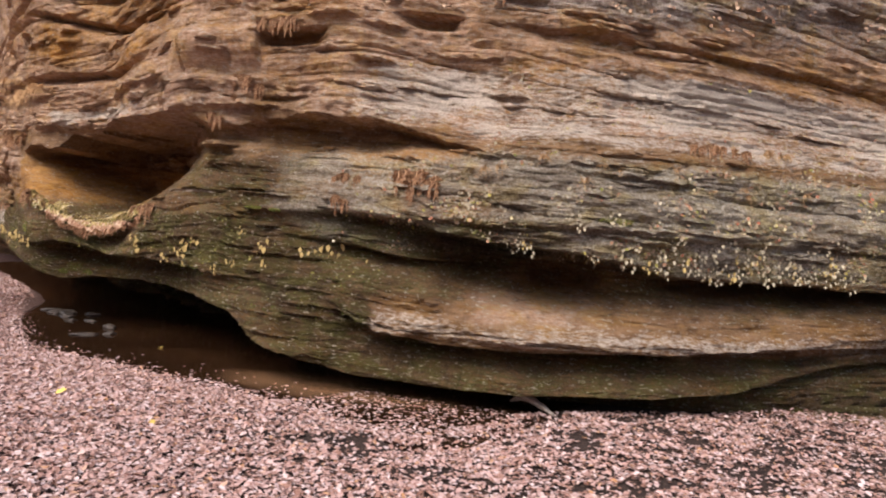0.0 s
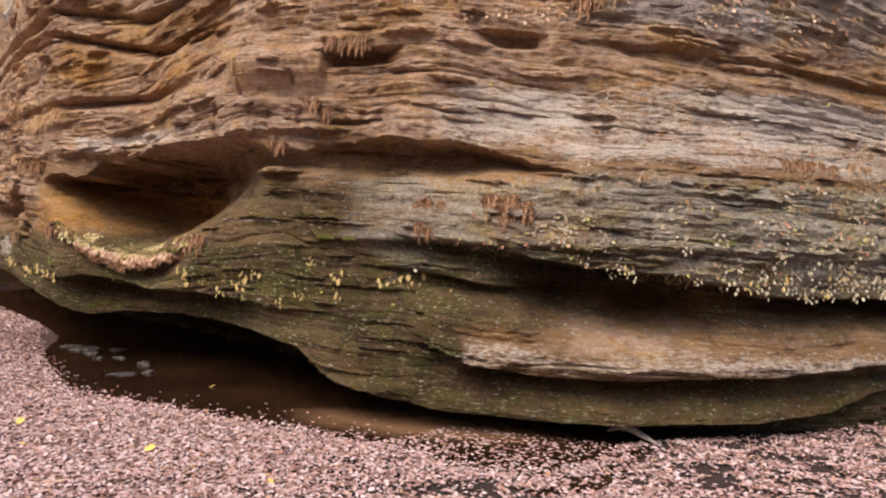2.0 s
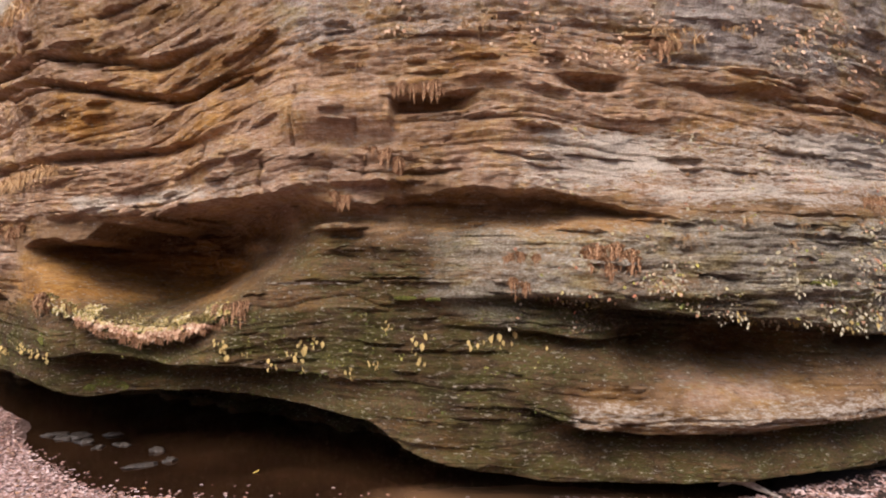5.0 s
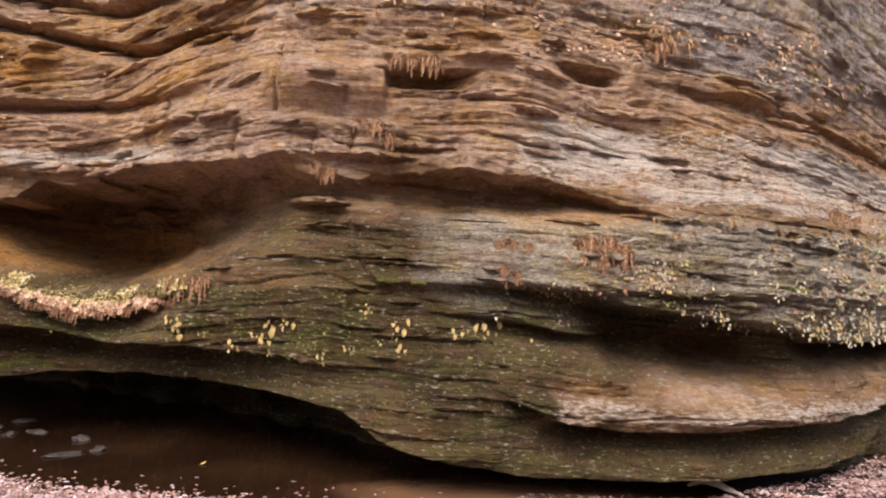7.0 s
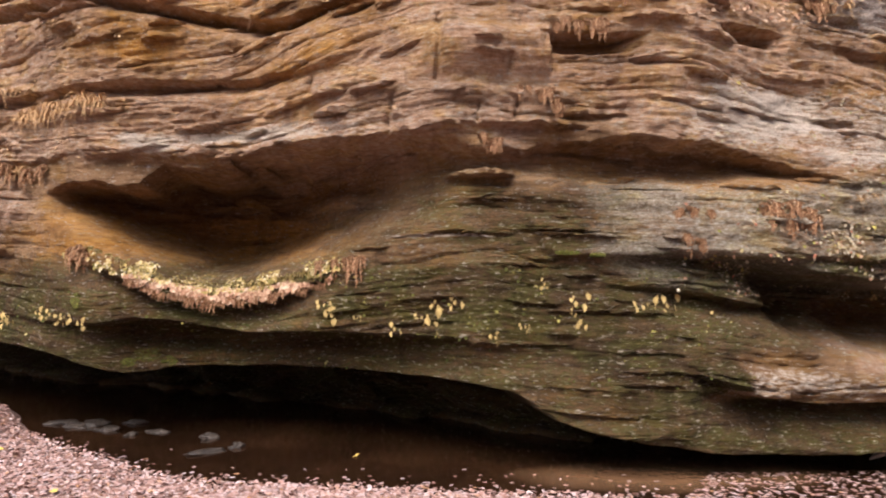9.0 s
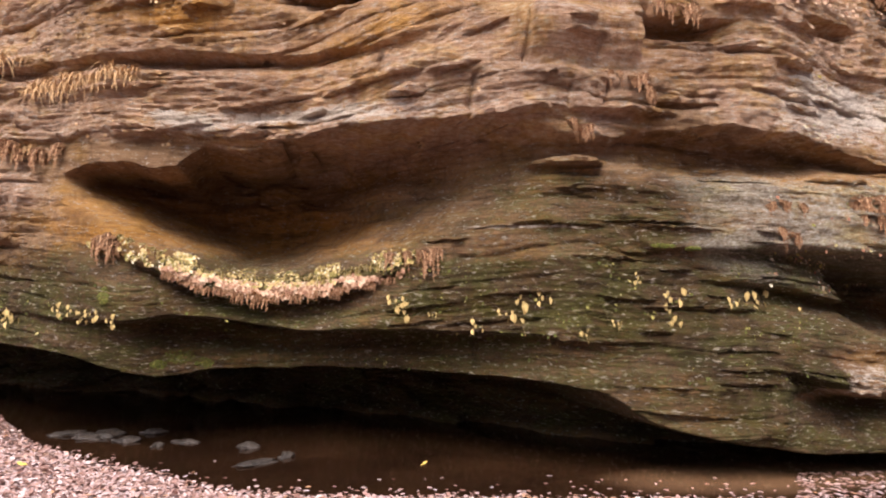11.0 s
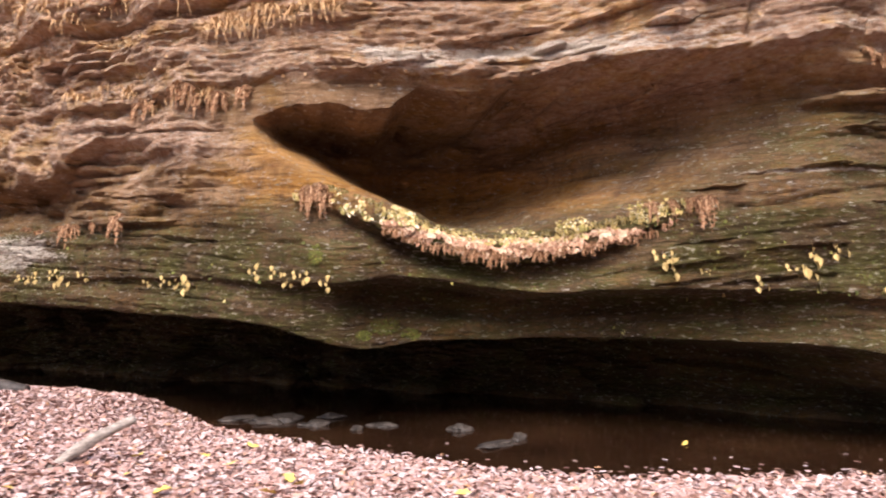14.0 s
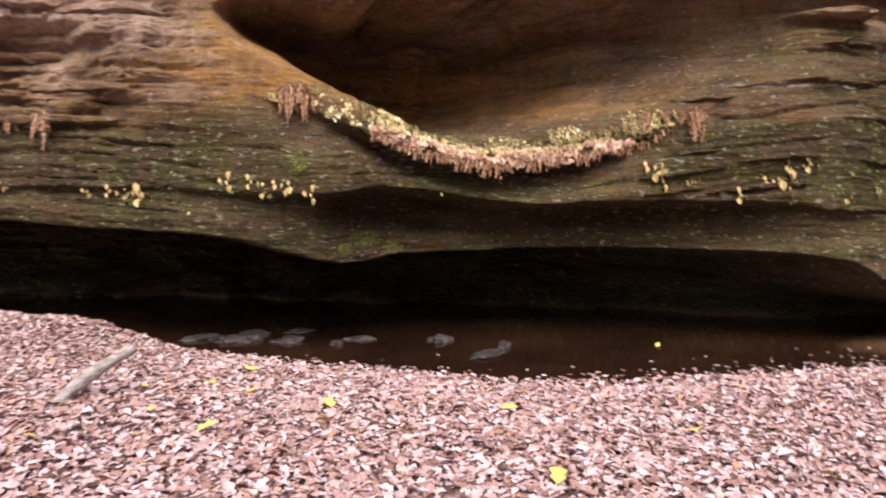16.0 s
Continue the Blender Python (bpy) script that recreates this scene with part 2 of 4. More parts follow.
def rock_place(u, v):
    """World x and z of a spot of the rock face that is told by its way along the beds, u, and its height in them, v."""
    x = np.interp(u, [-90, -14, -9.8, -9.09, -8.82, -8.18, -7.9, -6.81, -5.81, -4.68, -3.83, -2.7, 0.76, 2.4, 3.37, 3.93, 9, 90],
                  [-91, -14.9, -10.55, -9.52, -9.15, -8.38, -8.05, -6.99, -5.96, -4.78, -3.83, -2.7, 0.79, 2.5, 3.58, 4.24, 9.6, 91])
    z = np.interp(v, [-1, 0, 0.4, 1.33, 1.92, 2.64, 3.1, 3.42, 4.336, 4.877, 30], [-1, 0, 0.33, 1.27, 1.85, 2.57, 3.06, 3.42, 4.36, 4.94, 30.1])
    low = ease((v - 0.3) / 0.6) * ease((3.2 - v) / 0.6)
    return x, z - 0.05 * low * (ease((-4.5 - u) / 2) + ease((u - 1.5) / 1.5))


def hollow(x, z, xs, top, bottom, deep, roof=0.05, floor=0.25, jag=0.03, seed=1):
    """How far a hollow under a ledge cuts into the wall: sharp at its roof, easing out over its floor."""
    t = curve_at(x, xs, top) + jag * 2 * fbm(x * 2.5, 0 * x + seed, seed, 4, 0.6)
    b = curve_at(x, xs, bottom) + jag * 2 * fbm(x * 1.5, 0 * x + seed + 9, seed + 3, 3)
    uneven = 1 + 0.55 * fbm(x * 1.2, z * 3.2, seed + 20, 5, 0.6)
    return curve_at(x, xs, deep) * uneven * ease((t - z) / roof) * ease((z - b) / floor)


def swell(x, z, x0, x1, z0, z1, sx, sz):
    """1 inside a rectangle, falling to 0 over sx and sz at its sides."""
    return ease((x - x0) / sx + 0.5) * ease((x1 - x) / sx + 0.5) * ease((z - z0) / sz + 0.5) * ease((z1 - z) / sz + 0.5)


def bed_height(x, z):
    """Height within the warped layers of the rock."""
    w = curve_at(x, [-14, -10, -7.5, -5.5, -3.7, -1.5, 0.5, 3, 7], [0.35, 0.1, -0.15, -0.05, 0.2, 0.12, -0.08, -0.15, -0.25])
    up = ease((z - 3.2) / 1.5)
    w2 = curve_at(x, [-14, -9, -6, -4, -1.5, 3, 7], [-1.4, -0.75, -0.42, 0.27, 0.3, -0.1, -0.4])
    return z - w * (1 - up) - w2 * up + 0.10 * fbm(x * 0.8, z * 0.8, 77, 3)


def cliff_relief(x, z):
    """Metres by which the face stands out (+) or is cut in (-)."""
    s = bed_height(x, z)
    d = 0.22 * fbm(x * 0.45, z * 0.6, 11, 4) + 0.10 * fbm(x * 1.2, s * 2.2, 21, 4)
    smooth = np.maximum(swell(x, z, -8.2, -4.2, 1.95, 3.3, 0.8, 0.3), 0.62 * swell(x, z, -8.4, -1.0, 0.3, 2.75, 1.0, 0.3))
    rough = (1 - 0.78 * smooth) * (1 - 0.85 * swell(x, z, -4.1, -2.5, 3.95, 4.55, 0.4, 0.2))
    # broken beds: each stands out at its top and is cut back sharply below
    for size, amp, seed in ((0.50, 0.13, 31), (0.23, 0.075, 41), (0.085, 0.035, 51)):
        ph = s / size + 0.9 * fbm(x * 0.7, s * 1.2, seed, 4)
        f = ph - np.floor(ph)
        strength = ease(1.6 * vnoise(x * 0.5, np.floor(ph) * 3.7, seed + 5) - 0.3)
        d = d + amp * rough * strength * (ease(f / 0.12) * (0.35 + 0.65 * f) - 0.5) * ease((1.0 - f) / 0.25)
    d = d + rough * (0.06 * fbm(x * 1.8, s * 6, 61, 5, 0.65) + 0.09 * fbm(x * 3, s * 9, 71, 6, 0.72) + 0.10 * fbm(x * 1.1, s * 1.6, 73, 3) - 0.03 * ease(2.4 * vnoise(x * 2.2, s * 12, 75) - 1.5) + 0.07 * fbm(x * 8, s * 13, 79, 5, 0.75))
    d = d + 0.045 * (1 - 0.5 * smooth) * fbm(x * 2.2, s * 20, 81, 5, 0.65)
    # cave along the water
    d = d - hollow(x, z, [-90, -15, -10.4, -9, -8.2, -7.25, -6.6, -5.9, -4.4, -3.4, -2.9, -2.55, -2.1, -1.5, -1, 0, 1, 2, 3.3, 4.7, 7.5, 90],
                   [1.5, 1.5, 1.33, 1.24, 1.17, 0.9, 1.0, 1.02, 1.0, 0.97, 0.87, 0.62, 0.52, 0.41, 0.33, 0.3, 0.34, 0.38, 0.42, 0.75, 0.8, 0.8],
                   [-3] * 22,
                   [3.2, 3.2, 3.7, 3.9, 3.9, 3.8, 3.6, 3.4, 3.0, 2.6, 2.2, 2.0, 1.8, 1.7, 1.5, 1.4, 1.1, 0.8, 0.5, 0.3, 0.25, 0.25], 0.12, 0.5, 0.03, 3)
    # pale bench: cut under its lip, hollowed above it
    d = d - hollow(x, z, [-1.35, -1.05, -0.6, 0, 1.1, 2.3, 3.5, 5, 9], [1.15, 1.08, 0.88, 0.82, 0.84, 0.92, 1.0, 1.0, 1.0], [0.35] * 9,
                   [0, 0.3, 0.5, 0.6, 0.55, 0.45, 0.35, 0.25, 0.2], 0.05, 0.5, 0.02, 5)
    d = d - hollow(x, z, [-2.05, -1.3, -0.45, 0.1, 1, 1.6, 2.1, 2.4, 3.9, 5.5, 9], [2.2, 2.33, 2.28, 2.1, 2.06, 2.03, 1.93, 1.82, 1.8, 1.75, 1.7],
                   [2.0, 1.75, 1.5, 1.1, 0.98, 0.98, 1.0, 1.1, 1.1, 1.1, 1.1], [0, 0.2, 0.6, 1.15, 1.4, 1.3, 0.62, 0.6, 0.62, 0.6, 0.6], 0.06, 0.72, 0.06, 7)
    d = d - hollow(x, z, [2.3, 2.7, 3.6, 5, 9], [1.84, 1.82, 1.8, 1.76, 1.7], [1.45] * 5, [0, 0.4, 0.5, 0.5, 0.4], 0.05, 0.25, 0.05, 8)
    d = d + 0.08 * swell(x, z, 1.65, 2.75, 1.56, 1.63, 0.15, 0.06)
    d = d - hollow(x, z, [-2.15, -1.6, -1.16, -0.66, -0.28, 0.4], [2.0, 1.97, 1.93, 1.82, 1.78, 1.8], [1.75, 1.6, 1.5, 1.45, 1.4, 1.4], [0, 0.12, 0.22, 0.28, 0.25, 0], 0.04, 0.3, 0.03, 9)
    d = d + 0.12 * swell(x, z, -1.0, 4.5, 0.9, 1.12, 0.3, 0.15)
    # long slot in the middle
    d = d - hollow(x, z, [-4.2, -3.6, -3.0, -2.5, -2.0, -1.5, -1, -0.5, 0, 0.5, 1.3], [3.44, 3.36, 3.3, 3.36, 3.42, 3.42, 3.38, 3.3, 3.18, 3.06, 2.98],
                   [2.9, 2.88, 2.84, 2.8, 2.76, 2.78, 2.8, 2.82, 2.84, 2.82, 2.8], [0.1, 0.16, 0.22, 0.34, 0.5, 0.6, 0.58, 0.5, 0.34, 0.18, 0], 0.05, 0.45, 0.09, 13)
    # bowl-shaped alcove with its shelf of leaves
    ax = [-8.25, -8.08, -7.95, -7.5, -7.0, -6.86, -6.5, -6.2, -5.8, -5.4, -5, -4.5, -4, -3.5, -3]
    ridge = [2.72, 2.6, 2.52, 2.32, 2.12, 2.06, 1.95, 1.91, 1.9, 1.94, 2.08, 2.25, 2.4, 2.6, 2.8]
    d = d - hollow(x, z, ax, [3.02, 3.08, 3.11, 3.12, 3.1, 3.32, 3.3, 3.28, 3.33, 3.38, 3.43, 3.48, 3.48, 3.34, 3.1], ridge, [0, 0.85, 1.3, 1.7, 1.95, 2.05, 2.15, 2.2, 2.1, 1.9, 1.5, 1.0, 0.5, 0.18, 0], 0.06, 0.72, 0.11, 17)
    d = d + 0.10 * swell(x, z, -7.1, -4.9, 3.34, 3.5, 0.3, 0.08) * (0.4 + 1.2 * vnoise(x * 4, z * 6, 18))
    d = d - hollow(x, z, [-8.1, -7.4, -6.9, -6.3, -5.5, -5.1, -4.5], [2.38, 2.18, 1.95, 1.8, 1.8, 1.95, 2.15], [2.0, 1.8, 1.6, 1.4, 1.4, 1.6, 1.9], [0, 0.12, 0.25, 0.28, 0.28, 0.18, 0], 0.06, 0.35, 0.02, 19)
    # cut below the mossy band
    d = d - hollow(x, z, [-12, -10, -9, -8.2, -7.5, -7, -6.4, -5.7, -4.8, -3.9, -3.4, -2.7], [1.66, 1.63, 1.62, 1.57, 1.52, 1.62, 1.56, 1.44, 1.46, 1.45, 1.42, 1.3],
                   [0.6] * 12, [0.06, 0.06, 0.08, 0.1, 0.24, 0.5, 0.6, 0.62, 0.56, 0.36, 0.12, 0], 0.05, 0.4, 0.03, 23)
    d = d - hollow(x, z, [-7.5, -7.1, -6.4, -5.7, -4.8, -3.9, -3.4], [1.52, 1.6, 1.55, 1.45, 1.44, 1.42, 1.4], [1.15, 1.2, 1.12, 1.1, 1.12, 1.15, 1.2], [0, 0.16, 0.26, 0.26, 0.22, 0.1, 0], 0.05, 0.2, 0.03, 24)
    # round nose that comes down to the water
    d = d + 0.22 * swell(x, z, -2.5, -0.7, 0.3, 1.3, 1.0, 0.7)
    # blocks, slots and grooves of the upper wall
    d = d + 0.20 * ease((x + 4.3) / 0.7) * ease((-2.6 - x) / 0.07) * ease((z - 3.95) / 0.36) * ease((4.58 - z) / 0.2)
    d = d + 0.10 * ease((x + 4.3) / 0.5) * ease((-2.2 - x) / 0.5) * ease((z - 3.5) / 0.05) * ease((3.98 - z) / 0.12)
    for cx0, c0, c1 in ((-3.79, 3.95, 4.7), (-4.2, 3.5, 3.9), (-3.35, 3.5, 3.8), (-2.95, 3.52, 3.85), (-3.05, 4.05, 4.25), (-5.0, 3.9, 4.2)):
        d = d - 0.07 * np.exp(-((x - cx0 - 0.1 * fbm(z * 3, z * 0 + c0, 97, 3)) / 0.022) ** 2) * ease((z - c0) / 0.06) * ease((c1 - z) / 0.06)
    d = d - hollow(x, z, [-2.66, -2.58, -1.85, -1.65], [4.47, 4.47, 4.5, 4.5], [4.26] * 4, [0, 0.32, 0.28, 0], 0.03, 0.12, 0.01, 27)
    d = d - hollow(x, z, [-0.8, -0.6, -0.15, -0.06], [4.67, 4.68, 4.66, 4.64], [4.44] * 4, [0, 0.28, 0.3, 0], 0.03, 0.12, 0.01, 29)
    d = d - hollow(x, z, [-12, -10, -9.2, -8, -7.2, -6.3, -5.2, -4.5], [4.5, 4.36, 4.25, 4.26, 4.29, 4.24, 4.24, 4.3], [4.3, 4.1, 4.0, 4.0, 4.0, 4.0, 4.0, 4.1], [0.2, 0.3, 0.3, 0.3, 0.34, 0.34, 0.22, 0], 0.04, 0.3, 0.05, 33)
    d = d - hollow(x, z, [-9.5, -8, -7.4, -6.15, -5.4, -4.85, -3.6], [5.6, 5.4, 5.3, 5.03, 4.9, 5.0, 5.1], [5.3, 5.1, 5.0, 4.7, 4.6, 4.75, 4.9], [0.3, 0.5, 0.5, 0.5, 0.4, 0.3, 0], 0.05, 0.4, 0.06, 37)
    d = d - hollow(x, z, [-11, -9, -7.5, -6, -4.5], [6.0, 5.85, 5.7, 5.45, 5.55], [5.7, 5.55, 5.4, 5.15, 5.3], [0.4, 0.6, 0.6, 0.5, 0], 0.05, 0.4, 0.06, 39)
    d = d - hollow(x, z, [0.2, 1, 2, 3, 6], [4.62, 4.55, 4.5, 4.45, 4.3], [4.35, 4.3, 4.2, 4.2, 4.0], [0, 0.14, 0.16, 0.14, 0.1], 0.05, 0.2, 0.04, 43)
    # thin shelf, and the step where the grey face begins
    d = d + 0.14 * swell(x, z, -3.66, -2.98, 3.07, 3.105, 0.08, 0.03)
    d = d + 0.09 * ease((x + 2.95 - 0.7 * (2.7 - z)) / 0.10 + 0.5) * ease((z - 2.24) / 0.05) * ease((2.75 - z) / 0.12)
    # rugged, hollowed end
    wild = ease((-8.0 - x) / 1.2) * ease((z - 2.0) / 0.4) * ease((5.2 - z) / 0.6)
    d = d + wild * (0.95 * fbm(x * 1.5, z * 2.0, 91, 5, 0.6))
    d = d - hollow(x, z, [-12, -10.6, -10, -9.5, -9.1, -8.9], [2.8, 2.7, 2.8, 3.1, 3.0, 2.8], [2.1, 2.0, 2.1, 2.2, 2.3, 2.4], [0.5, 0.5, 0.45, 0.4, 0.25, 0], 0.12, 0.5, 0.05, 47)
    return d


def cliff_zones(x, z):
    """Where the rock is pale, mossy, ochre, lichened or lightened to tan: 0 to 1 each."""
    s, x0, z0 = bed_height(x, z), x, z
    x, z = x + 1.3 * fbm(x * 1.2, s * 3.5, 205, 4, 0.6), z + 0.22 * fbm(x * 1.4, z * 2.2, 215, 4, 0.6)
    pale = 0.66 * swell(x, z, -0.9, 8, 3.42, 4.08, 0.6, 0.25) * (0.45 + 1.0 * vnoise(x * 0.9, s * 2.5, 5))
    pale = np.maximum(pale, 1.15 * swell(x, z, 1.9, 3.7, 3.78, 4.08, 0.5, 0.12))
    pale = np.maximum(pale, 0.95 * swell(x, z, 4.0, 6.0, 3.6, 4.1, 0.5, 0.15) * (0.6 + 0.6 * vnoise(x * 2, s * 6, 3)))
    pale = np.maximum(pale, 0.95 * swell(x, z, -1.2, 0.4, 3.5, 4.05, 0.4, 0.2) * (0.55 + 0.7 * vnoise(x * 3, s * 5, 7)))
    pale = np.maximum(pale, 1.1 * swell(x, z, 2.2, 5.5, 3.42, 3.8, 0.6, 0.1) * ease(2.4 * vnoise(x * 1.3, s * 13, 9) - 0.6))
    pale = np.maximum(pale, 0.85 * swell(x, z, -7.3, -4.6, 3.46, 3.66, 0.5, 0.1) * (0.2 + 1.2 * vnoise(x * 2.5, z * 6, 6)))
    pale = np.maximum(pale, 0.62 * swell(x, z, -1.0, 7, 0.9, 1.12, 0.3, 0.16) * (0.55 + 0.6 * vnoise(x * 2.2, z * 6, 4)))
    pale = np.maximum(pale, 0.75 * swell(x, z, 0.2, 8, 3.2, 3.45, 0.8, 0.15) * (0.3 + vnoise(x * 2.5, s * 9, 8)))
    pale = np.maximum(pale, 0.7 * swell(x, z, -10.9, -10.0, 1.7, 2.1, 0.3, 0.2))
    moss = 1.0 * swell(x, z, -14, -0.5, 0.0, 2.25, 0.8, 0.5) * (0.72 + 0.45 * vnoise(x * 1.1, z * 2.5, 15))
    moss = np.maximum(moss, 0.75 * swell(x, z, -4.9, -2.0, 1.9, 3.1, 0.8, 0.5) * (0.5 + 0.7 * vnoise(x * 1.2, z * 3, 16)))
    # Green-brown rock under the bench, darkened further for the recess's shade.
    moss = np.maximum(moss, 0.95 * swell(x, z, -1.5, 12, -0.2, 0.85, 0.8, 0.15) * (0.7 + 0.4 * vnoise(x * 1.2, z * 3, 18)))
    moss = np.maximum(moss, 0.85 * swell(x, z, -2.2, 1.0, 1.45, 2.3, 0.8, 0.2) * (0.6 + 0.5 * vnoise(x * 1.2, z * 3, 19)))
    # Hollow above the bench: its shade is put into the moss colour.
    moss = np.maximum(moss, 0.55 * swell(x, z, -1.5, 9, 1.3, 2.0, 0.8, 0.2) * (0.5 + 0.8 * vnoise(x * 1.2, z * 3, 14)))
    moss = moss * (1 - swell(x, z, -1.0, 9, 0.85, 1.25, 0.3, 0.2))
    ochre = 0.9 * swell(x, z, -8.2, -4.8, 3.62, 4.15, 0.8, 0.2) * (0.6 + 0.6 * vnoise(x * 1.3, z * 3, 25))
    ochre = np.maximum(ochre, 0.9 * swell(x, z, -8.3, -5, 2.25, 2.95, 0.6, 0.4) * (0.6 + 0.5 * vnoise(x * 1.2, z * 2, 26)))
    ochre = np.maximum(ochre, 0.8 * swell(x, z, -2.2, 0.3, 2.75, 3.1, 0.8, 0.2))
    ochre = np.maximum(ochre, 0.8 * swell(x, z, -0.9, 0.5, 4.4, 4.85, 0.5, 0.25))
    ochre = np.maximum(ochre, 0.8 * swell(x, z, -12, 8, 3.9, 5.4, 1.0, 0.4) * (0.15 + 1.1 * vnoise(x * 0.9, s * 2.6, 27)))
    lichen = 0.95 * swell(x, z, -2.4, 9, 1.85, 3.05, 1.2, 0.3) * ease((x + 2.6 - 0.8 * (2.6 - z)) / 0.5) * (0.55 + 0.7 * vnoise(x * 1.5, s * 3, 35))
    ochre = np.maximum(ochre, 1.0 * swell(x, z, -2.85, -2.55, 4.1, 4.5, 0.12, 0.15))
    moss = np.maximum(moss, 1.0 * np.exp(-(((x + 6.95) / 0.22) ** 2 + ((z - 1.13) / 0.09) ** 2)))
    # Pale tan rock; sky light up high and shaded hollows at left painted in.
    tan_lift = 0.95 * swell(x, z, -12, 8, 3.3, 7.5, 1.5, 0.4) * (0.45 + 0.8 * vnoise(x * 0.6, s * 1.6, 45)) * (1 - 0.5 * ease((-3.2 - x) / 2) * ease((x + 8.8) / 1.2) * ease((z - 3.9) / 0.7))
    tan_lift = np.maximum(tan_lift, 0.9 * swell(x, z, -16, -8.5, 2.7, 8, 0.8, 0.6) * (0.6 + 0.5 * vnoise(x * 1.2, z * 1.6, 46)))
    tan_lift = np.maximum(tan_lift, 1.1 * swell(x, z, -4.0, -2.6, 3.95, 4.55, 0.3, 0.2))
    tan_lift = np.maximum(tan_lift, 0.8 * swell(x, z, 0.3, 2.2, 1.15, 1.45, 0.5, 0.2))
    turf = ease((z - curve_at(x, [-90, -16, -12.5, -11, -9, -7.5, -6, -4, 90], [8, 8, 7.6, 6.3, 6.4, 6.7, 7.4, 9, 9])) / 0.5)
    turf = np.maximum(turf, 0.9 * swell(x, z, 0.4, 9, 4.7, 9, 0.8, 0.4) * (0.55 + 0.6 * vnoise(x * 1.2, z * 1.5, 47)))
    turf = np.maximum(turf, 0.62 * swell(x, z, -4.2, 0.6, 5.05, 9, 0.8, 0.3) * (0.5 + 0.6 * vnoise(x * 1.2, z * 1.5, 48)))
    # white crust by the alcove's lip, and a thin pale line across the damp face
    crust = np.exp(-(((x0 + 6.8) / 0.25) ** 2 + ((z0 - 3.5) / 0.09) ** 2)) * (0.5 + vnoise(x0 * 8, z0 * 12, 49))
    line = swell(x0, z0 - 0.02 * fbm(x0 * 3, 0 * x0, 59, 3), -4.2, -3.2, 2.46, 2.485, 0.3, 0.03)
    pale = np.maximum(pale, np.maximum(1.2 * crust, 0.8 * line))
    return pale, moss, ochre, lichen, tan_lift, turf


def face_at(u, v):
    """World y of the face at a spot of the rock; the upper wall leans back at one end and bulges over the alcove."""
    u, v = np.asarray(u, float), np.asarray(v, float)
    lean = 0.5 * ease((v - 2.8) / 1.1) * ease((u + 1.6) / 1.8) - 0.22 * swell(u, v, -5.3, -3.3, 3.35, 4.7, 1.0, 0.4)
    return wall_line(rock_place(u, v)[0]) + lean - cliff_relief(u, v)


def smooth_steps(*spans):
    return np.concatenate([np.linspace(a, b, n, endpoint=False) for a, b, n in spans])


cx = smooth_steps((-90, -16, 30), (-16, -11.5, 90), (-11.5, 5.2, 900), (5.2, 9, 90), (9, 90.01, 30))
cz = smooth_steps((-0.5, 0.2, 18), (0.2, 5.3, 440), (5.3, 7.4, 100))
U, V = np.meshgrid(cx, cz)
CX, CZ = rock_place(U, V)
CY = face_at(U, V)
# the top leans back into a grassy hillside
top = curve_at(cx, [-90, -16, -12.5, -11, -9, -7.5, -6, -4, 90], [8, 8, 7.6, 6.7, 6.7, 6.9, 7.6, 9, 9])
CY = CY + np.clip(V - top, 0, 9) * 0.9
back = np.array([0.5, 1.1, 1.8, 2.6, 3.6, 5, 9, 20, 60])[:, None]
CXb = np.repeat(CX[-1:], len(back), 0)
slope = 1.1 * np.minimum(back, 5) + 0.2 * np.maximum(back - 5, 0)
CX, CY, CZ = np.vstack([CX, CXb]), np.vstack([CY, CY[-1:] + back * 0.8]), np.vstack([CZ, CZ[-1:] + slope * 1.6 + 0.3 * fbm(CXb, back + 0 * CXb, 4)])
cliff_mesh = grid_mesh("cliff", CX, CY, CZ, ROCK, 0.035)
U, V = np.vstack([U, np.repeat(cx[None], len(back), 0)]), np.vstack([V, CZ[-len(back):]])
zones = [v.ravel() for v in cliff_zones(U, V)]
colour_layer(cliff_mesh, "zones", zones[0], zones[1], zones[2])
colour_layer(cliff_mesh, "growth", zones[3], zones[4], zones[5])
cliff = tagged(new("cliff", cliff_mesh), "tall layered brown sandstone cliff with hollows and mossy bands", "cliff", kind="structure")


